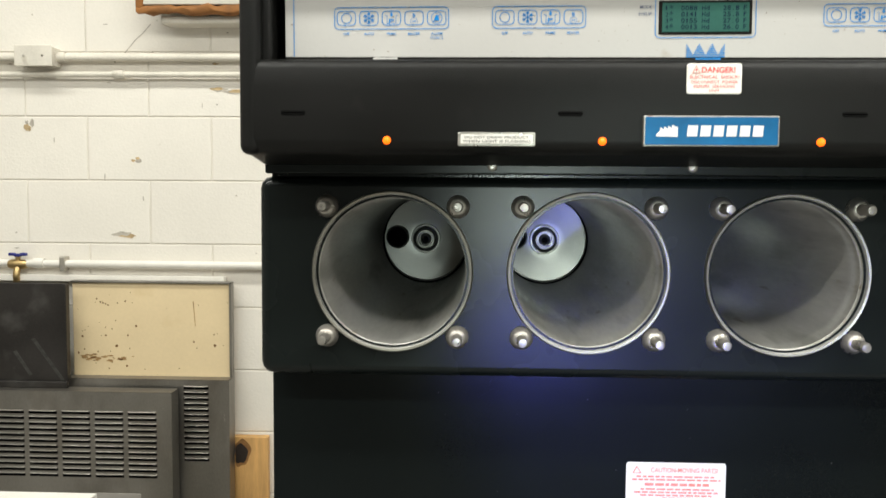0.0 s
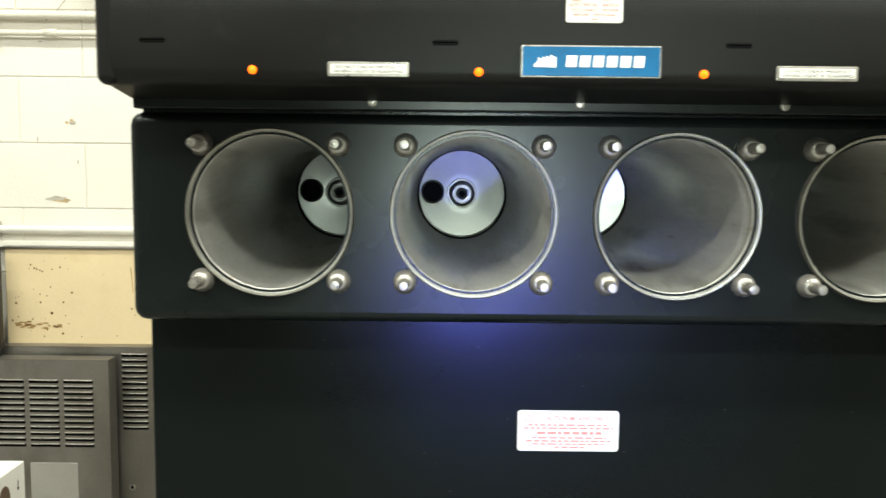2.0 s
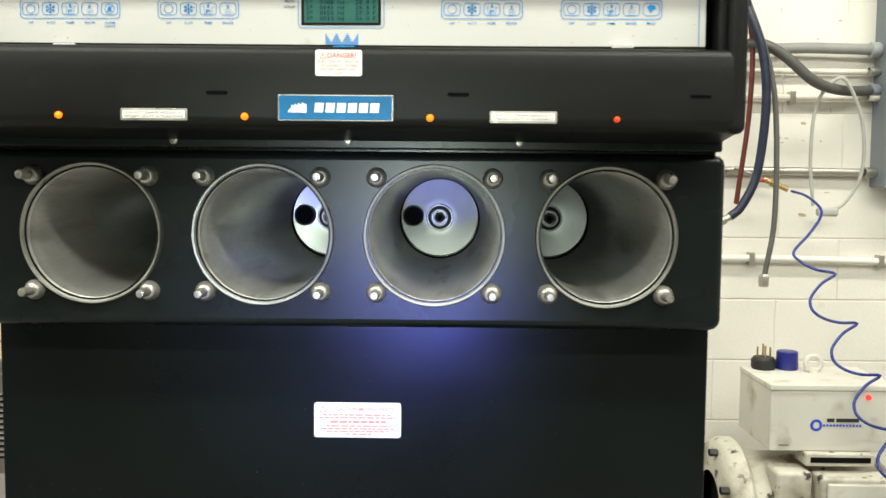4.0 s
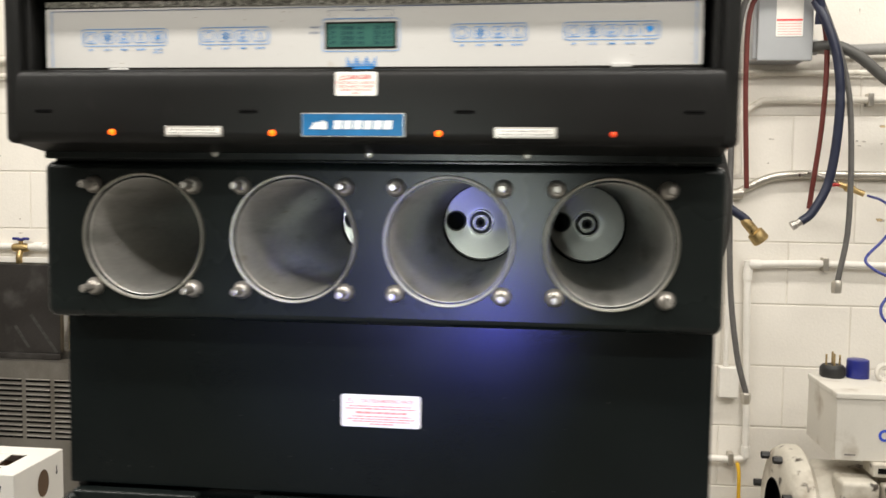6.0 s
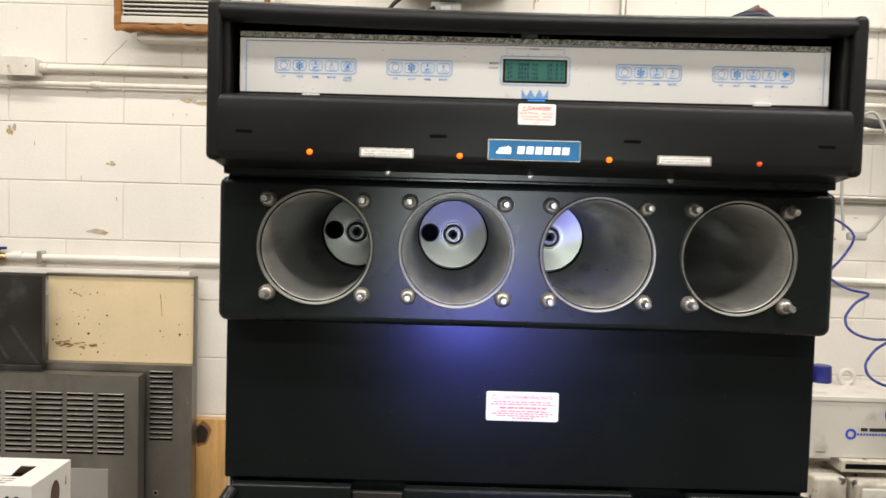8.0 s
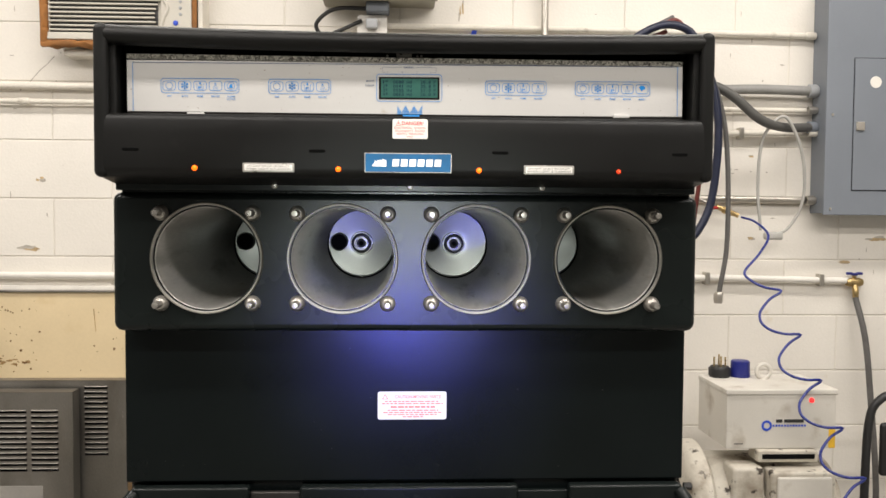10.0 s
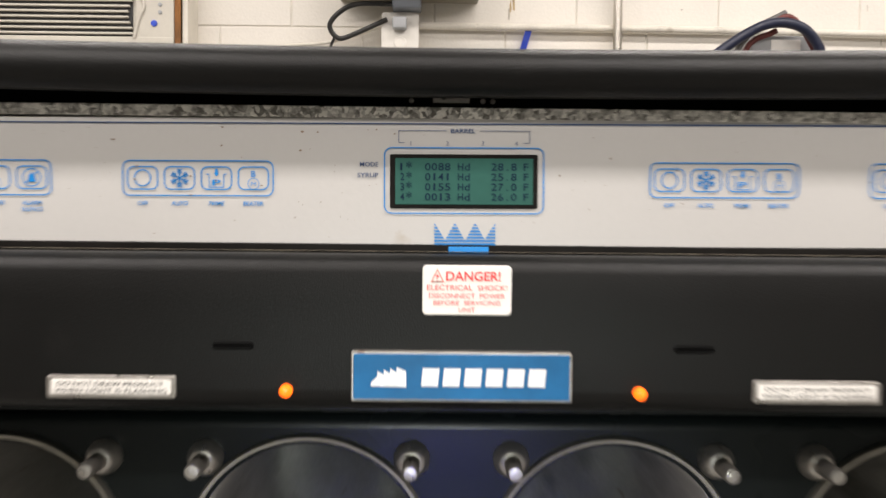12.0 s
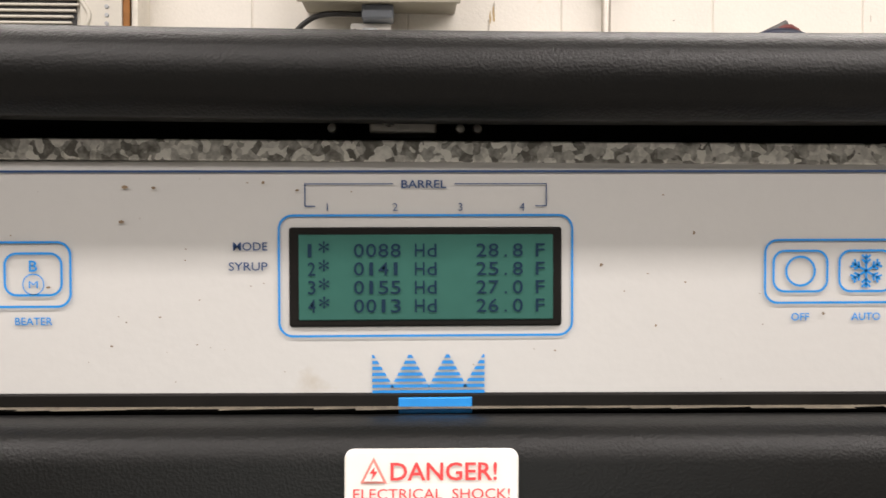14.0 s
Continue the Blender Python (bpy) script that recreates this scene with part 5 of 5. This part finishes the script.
part("hook", tube([(0.872, 2.712, 1.722), (0.872, 2.745, 1.724), (0.872, WALL_Y, 1.724)], 0.003, 6), M_EMT, tool)

# pvc loop and small box low on the wall
pipe("water_pipe", [(0.6, PY0, 1.206), (0.86, PY0, 1.204), (0.882, PY0, 1.19), (0.90, PY0, 0.60), (0.905, PY0, 0.56), (0.93, PY0, 0.557), (1.03, PY0, 0.557), (1.058, PY0, 0.57), (1.058, PY0, 0.62), (1.043, PY0, 1.17), (1.046, PY0, 1.203), (1.08, PY0, 1.209), (1.3, PY0, 1.214), (1.82, PY0, 1.205)], 0.0115, M_PVC, "white plastic pipe loop clamped to the wall", "pipe", [(1.285, PY0, 1.213), (1.01, PY0, 0.557), (1.71, PY0, 1.208)], 4, "",
     [((1.065, PY0, 1.208), "x"), ((1.044, PY0, 1.175), "z"), ((0.90, PY0, 0.59), "z"), ((1.058, PY0, 0.585), "z")])
wb = thing("switch_plate", (0.99, 2.74, 0.765), "small cream-painted box under a conduit", "junction box")
part("box_body", box(0.962, 1.026, 2.735, WALL_Y, 0.765, 0.868, 0.005), M_PVC, wb)
part("riser", tube([(0.985, PY0, 0.868), (0.985, PY0, 1.30), (0.985, PY0, 1.41)], 0.009, 10, 2), M_PVC, wb)
pipe("yellow_cord", [(1.03, 2.74, 0.55), (1.035, 2.73, 0.50), (1.035, 2.73, 0.30), (1.03, 2.73, 0.02)], 0.006, M_YELLOW, "yellow cord hanging from the pipe", "cable")

# grey cord loop over the conduits
pipe("grey_cord", [(1.455, 2.69, 1.39), (1.437, 2.68, 1.535), (1.438, 2.66, 1.692), (1.465, 2.63, 1.765), (1.512, 2.62, 1.780), (1.578, 2.64, 1.654), (1.597, 2.67, 1.498), (1.556, 2.69, 1.400), (1.50, 2.69, 1.372)], 0.0055, M_CORD, "pale grey cord looped over the conduits", "cable", res=7)
solo("cord_plug", box(1.468, 1.534, 2.675, 2.705, 1.356, 1.384, 0.008), M_CORD, "pale grey cord plug", "plug")

# air fitting and blue coil hose
af = thing("air_fitting", (1.30, 2.70, 1.42), "brass air fitting with a small red lever", "fitting")
part("nipple", tube([(1.215, 2.735, 1.512), (1.27, 2.715, 1.487), (1.29, 2.71, 1.478)], 0.006, 8), M_BOLT, af)
part("lever", tube([(1.268, 2.70, 1.468), (1.30, 2.695, 1.470)], 0.006, 8), M_REDTOOL, af)
part("body", along([(0, 0), (0.009, 0), (0.009, 0.025), (0.013, 0.027), (0.013, 0.05), (0.009, 0.055), (0.009, 0.085), (0, 0.085)], (1.295, 2.70, 1.474), (1.385, 2.69, 1.436)), M_BRASS, af)
coil = [Vector(p) for p in ((1.385, 2.69, 1.436), (1.398, 2.60, 1.420), (1.402, 2.50, 1.375), (1.345, 2.44, 1.315), (1.283, 2.40, 1.262), (1.290, 2.37, 1.236), (1.322, 2.335, 1.216))]
TURN = ((0.0, 0.0, 0.0), (-0.036, 0.0, -0.026), (-0.068, -0.012, -0.060), (-0.077, -0.026, -0.082), (-0.072, -0.040, -0.101), (-0.050, -0.056, -0.117), (-0.012, -0.066, -0.126))
for k in range(7):
    corner = Vector((1.360 + 0.035 * k, 2.300 - 0.066 * k, 1.2075 - 0.128 * k))
    coil += [corner + Vector(p) for p in TURN]
pipe("coil_hose", coil, 0.0041, M_AIRBLUE, "blue coiled air hose hanging in stretched turns", "hose", res=4)
pipe("braided_hose", [(1.835, PY0 - 0.016, 1.145), (1.855, 2.70, 1.0), (1.875, 2.69, 0.789), (1.90, 2.68, 0.45), (1.90, 2.68, 0.02)], 0.011, M_HOSEGREY, "braided grey hose hanging from the valve", "hose", res=4)

# ---- phase converter ----
pc = thing("phase_converter", (1.31, 2.32, 0), "grimy off-white electric motor with a control box on top", "motor")
KX0, KX1, KY0, KY1 = 1.154, 1.492, 2.195, 2.44
part("control_box", box(KX0, KX1, KY0, KY1, 0.738, 0.905, 0.003), M_WHITEBOX, pc, "off-white steel control box")
part("box_lid", box(KX0 - 0.003, KX1 + 0.004, KY0 - 0.004, KY1, 0.903, 0.919, 0.003), M_WHITEBOX, pc)
part("indicator", lathe([(0.008, 0), (0.007, -0.004), (0, -0.005)], (1.415, KY0, 0.886), n=14), M_REDGLOW, pc, "red indicator light")
rnd = ring_flat(1.262, 1.294, 0.793, 0.825, 0.0155, 0.007, KY0 - 0.0012)
part("round_mark", rnd, M_TAPE, pc)
part("name_bar", bars([(1.306, 1.326, 0.818, 0.828), (1.331, 1.392, 0.818, 0.828)], KY0 - 0.0012), M_INK, pc)
part("name_bar", bars([(1.296 + 0.0088 * k, 1.302 + 0.0088 * k, 0.806, 0.812) for k in range(12)], KY0 - 0.0012), M_TAPE, pc)
part("small_print", bars([(1.178, 1.206, 0.752, 0.756)], KY0 - 0.0012), M_FADEINK, pc)
part("yellow_sticker", plate(1.470, 1.4905, 0.740, 0.797, 0.002, KY0 - 0.0015, KY0), M_YELLOW, pc)
part("stator", lathe([(0.0, -0.20), (0.15, -0.20), (0.17, -0.19), (0.175, -0.15), (0.175, 0.17), (0.165, 0.20), (0.12, 0.22), (0.0, 0.22)], (1.31, 2.33, 0.515), "x", 40), M_CASTING, pc)
part("end_bell", lathe([(0.10, -0.27), (0.15, -0.268), (0.185, -0.255), (0.195, -0.235), (0.195, -0.205), (0.175, -0.19)], (1.31, 2.33, 0.535), "x", 36), M_CASTING, pc)
# shade in the hollow end is put into its near-black colour
part("end_hollow", lathe([(0.148, -0.262), (0.13, -0.235), (0.0, -0.235)], (1.31, 2.33, 0.535), "x", 30), M_GAPSHADE, pc)
for k in range(8):
    a = 2 * math.pi * k / 8 + 0.2
    part("bolt", lathe([(0.011, -0.285), (0.011, -0.262), (0, -0.262)], (1.31, 2.33 + 0.168 * math.cos(a), 0.535 + 0.168 * math.sin(a)), "x", 6), M_INK, pc)
b = box(1.246, 1.43, 2.175, 2.25, 0.702, 0.737, 0.004)
part("terminal_cover", b, M_CASTING, pc)
# slot is not cut: a near-black bar paints its shade
part("terminal_slot", box(1.258, 1.418, 2.172, 2.178, 0.713, 0.727), M_GAPSHADE, pc)
part("junction_cover", box(1.27, 1.465, 2.130, 2.20, 0.46, 0.685, 0.008), M_CASTING, pc)
part("junction_lid", box(1.285, 1.45, 2.122, 2.132, 0.47, 0.672, 0.006), M_WHITEBOX, pc)
part("side_casting", box(1.165, 1.262, 2.16, 2.25, 0.52, 0.69, 0.012), M_CASTING, pc)
for sx in (1.14, 1.48):
    part("foot", box(sx - 0.04, sx + 0.04, 2.19, 2.47, 0.0, 0.36, 0.008), M_CASTING, pc)
pl = thing("power_plug", (1.2065, 2.40, 0.919), "black power plug standing prongs up", "plug")
part("plug_body", lathe([(0.0, 0), (0.031, 0), (0.0345, 0.007), (0.0345, 0.027), (0.028, 0.035), (0.0, 0.035)], (1.2065, 2.40, 0.919), "z", 24), M_RUBBER, pl)
for dx, dy, h in ((-0.018, 0.0, 0.030), (0.0, -0.013, 0.034), (0.003, 0.014, 0.036), (0.019, 0.0, 0.029)):
    part("prong", box(1.2065 + dx - 0.0025, 1.2065 + dx + 0.0025, 2.40 + dy - 0.002, 2.40 + dy + 0.002, 0.953, 0.954 + h, 0.001), M_BRASS, pl)
cp = thing("plug_cover", (1.275, 2.40, 0.919), "dark blue plastic plug cover beside the plug", "cap")
part("cap_body", lathe([(0.0, 0), (0.030, 0), (0.0315, 0.004), (0.030, 0.050), (0.027, 0.053), (0.0, 0.053)], (1.275, 2.40, 0.919), "z", 28), M_PLUGBLUE, cp)
ey = thing("lifting_eye", (1.335, 2.36, 0.919), "off-white lifting ring on the motor box", "lifting ring")
part("ring", tube([(1.335 + 0.022 * math.cos(a), 2.36, 0.944 + 0.022 * math.sin(a)) for a in (2 * math.pi * i / 20 for i in range(21))], 0.007, 8, 1), M_WHITEBOX, ey)
part("foot", lathe([(0.014, 0), (0.012, 0.01), (0, 0.012)], (1.335, 2.36, 0.919), "z", 12), M_WHITEBOX, ey)

# black folding frame at the right
fr = thing("folding_chair", (1.9, 2.2, 0), "black tubular folding chair against the wall", "chair")
part("frame", tube([(1.63, 2.28, 0.0), (1.64, 2.29, 0.60), (1.655, 2.30, 0.80), (1.69, 2.30, 0.865), (1.76, 2.30, 0.885), (1.95, 2.30, 0.885), (2.03, 2.30, 0.84), (2.05, 2.30, 0.6), (2.05, 2.28, 0.0)], 0.013, 10), M_RUBBER, fr)
part("backrest", box(1.69, 2.0, 2.29, 2.31, 0.62, 0.79, 0.012, 3), M_RUBBER, fr)
part("seat", box(1.67, 2.02, 2.12, 2.30, 0.42, 0.45, 0.012, 3), M_RUBBER, fr)
for sx in (1.69, 2.0):
    part("front_leg", tube([(sx, 2.13, 0.43), (sx, 2.10, 0.0)], 0.012, 8, 2), M_RUBBER, fr)

# marks on the wall paint
marks = [(-0.80, 1.775, 0.07, 0.014), (-1.10, 1.552, 0.022, 0.014), (-1.135, 1.306, 0.055, 0.015), (-1.45, 1.66, 0.02, 0.03), (-0.845, 1.86, 0.02, 0.006), (1.46, 1.36, 0.02, 0.012), (1.45, 1.66, 0.012, 0.01), (1.92, 1.36, 0.05, 0.012), (0.38, 2.17, 0.012, 0.07), (1.80, 1.27, 0.04, 0.012)]
random.seed(21)
for mx, mz, rx, rz in marks:
    for k in range(4):
        cx, cz = mx + random.uniform(-0.6, 0.6) * rx, mz + random.uniform(-0.5, 0.5) * rz
        s = random.uniform(0.25, 0.6)
        pts = [(cx + s * rx * random.uniform(0.5, 1.2) * math.cos(a), cz + s * rz * random.uniform(0.5, 1.2) * math.sin(a)) for a in (2 * math.pi * i / 11 for i in range(11))]
        part("paint_stain", poly(pts, WALL_Y - 0.0008 - 0.0002 * k), M_STAIN if k % 2 else M_STAIN2, wall)

part("wall_crack", strokes([((-1.048, 1.985), (-1.075, 1.955)), ((-1.075, 1.955), (-1.098, 1.936)), ((-1.098, 1.936), (-1.134, 1.894))], 0.003, WALL_Y - 0.0009), M_STAIN2, wall, "thin diagonal crack in the paint")
scuffs = bmesh.new()
for k in range(90):
    cx = random.uniform(-1.7, -0.35) if k % 2 else random.uniform(0.7, 2.1)
    cz = random.uniform(1.2, 2.25)
    rx, rz = random.choice(((0.004, 0.003), (0.010, 0.0022), (0.0018, 0.012), (0.003, 0.002)))
    pts = [(cx + rx * random.uniform(0.4, 1.3) * math.cos(a), cz + rz * random.uniform(0.4, 1.3) * math.sin(a)) for a in (2 * math.pi * i / 9 for i in range(9))]
    poly(pts, WALL_Y - 0.0012, scuffs)
tagged(part("scuff", scuffs, M_STAIN2, wall), kind="stuff")

# ---- blocks of the wall, last ----
PITCH_X, PITCH_Z, Z0 = 0.406, 0.2055, 0.0470
blk = box(-PITCH_X / 2 + 0.0022, PITCH_X / 2 - 0.0022, WALL_Y, WALL_Y + 0.02, 0.0022, PITCH_Z - 0.0022, 0.0022, 2)
blk.transform(Matrix.Translation((-0.2, -2.9, 0)))
block_data = None
for row in range(0, 12):
    off = -1.058 + (0.203 if row % 2 else 0.0) + 0.203
    for col in range(-3, 10):
        x = off + PITCH_X * col
        if x < -2.5 or x > 2.75:
            continue
        if block_data is None:
            ob = link("block", blk, M_BLOCK)
            block_data = ob.data
        else:
            ob = new("block", block_data)
        ob.parent = wall
        ob.location = (x, 0, Z0 + PITCH_Z * row)
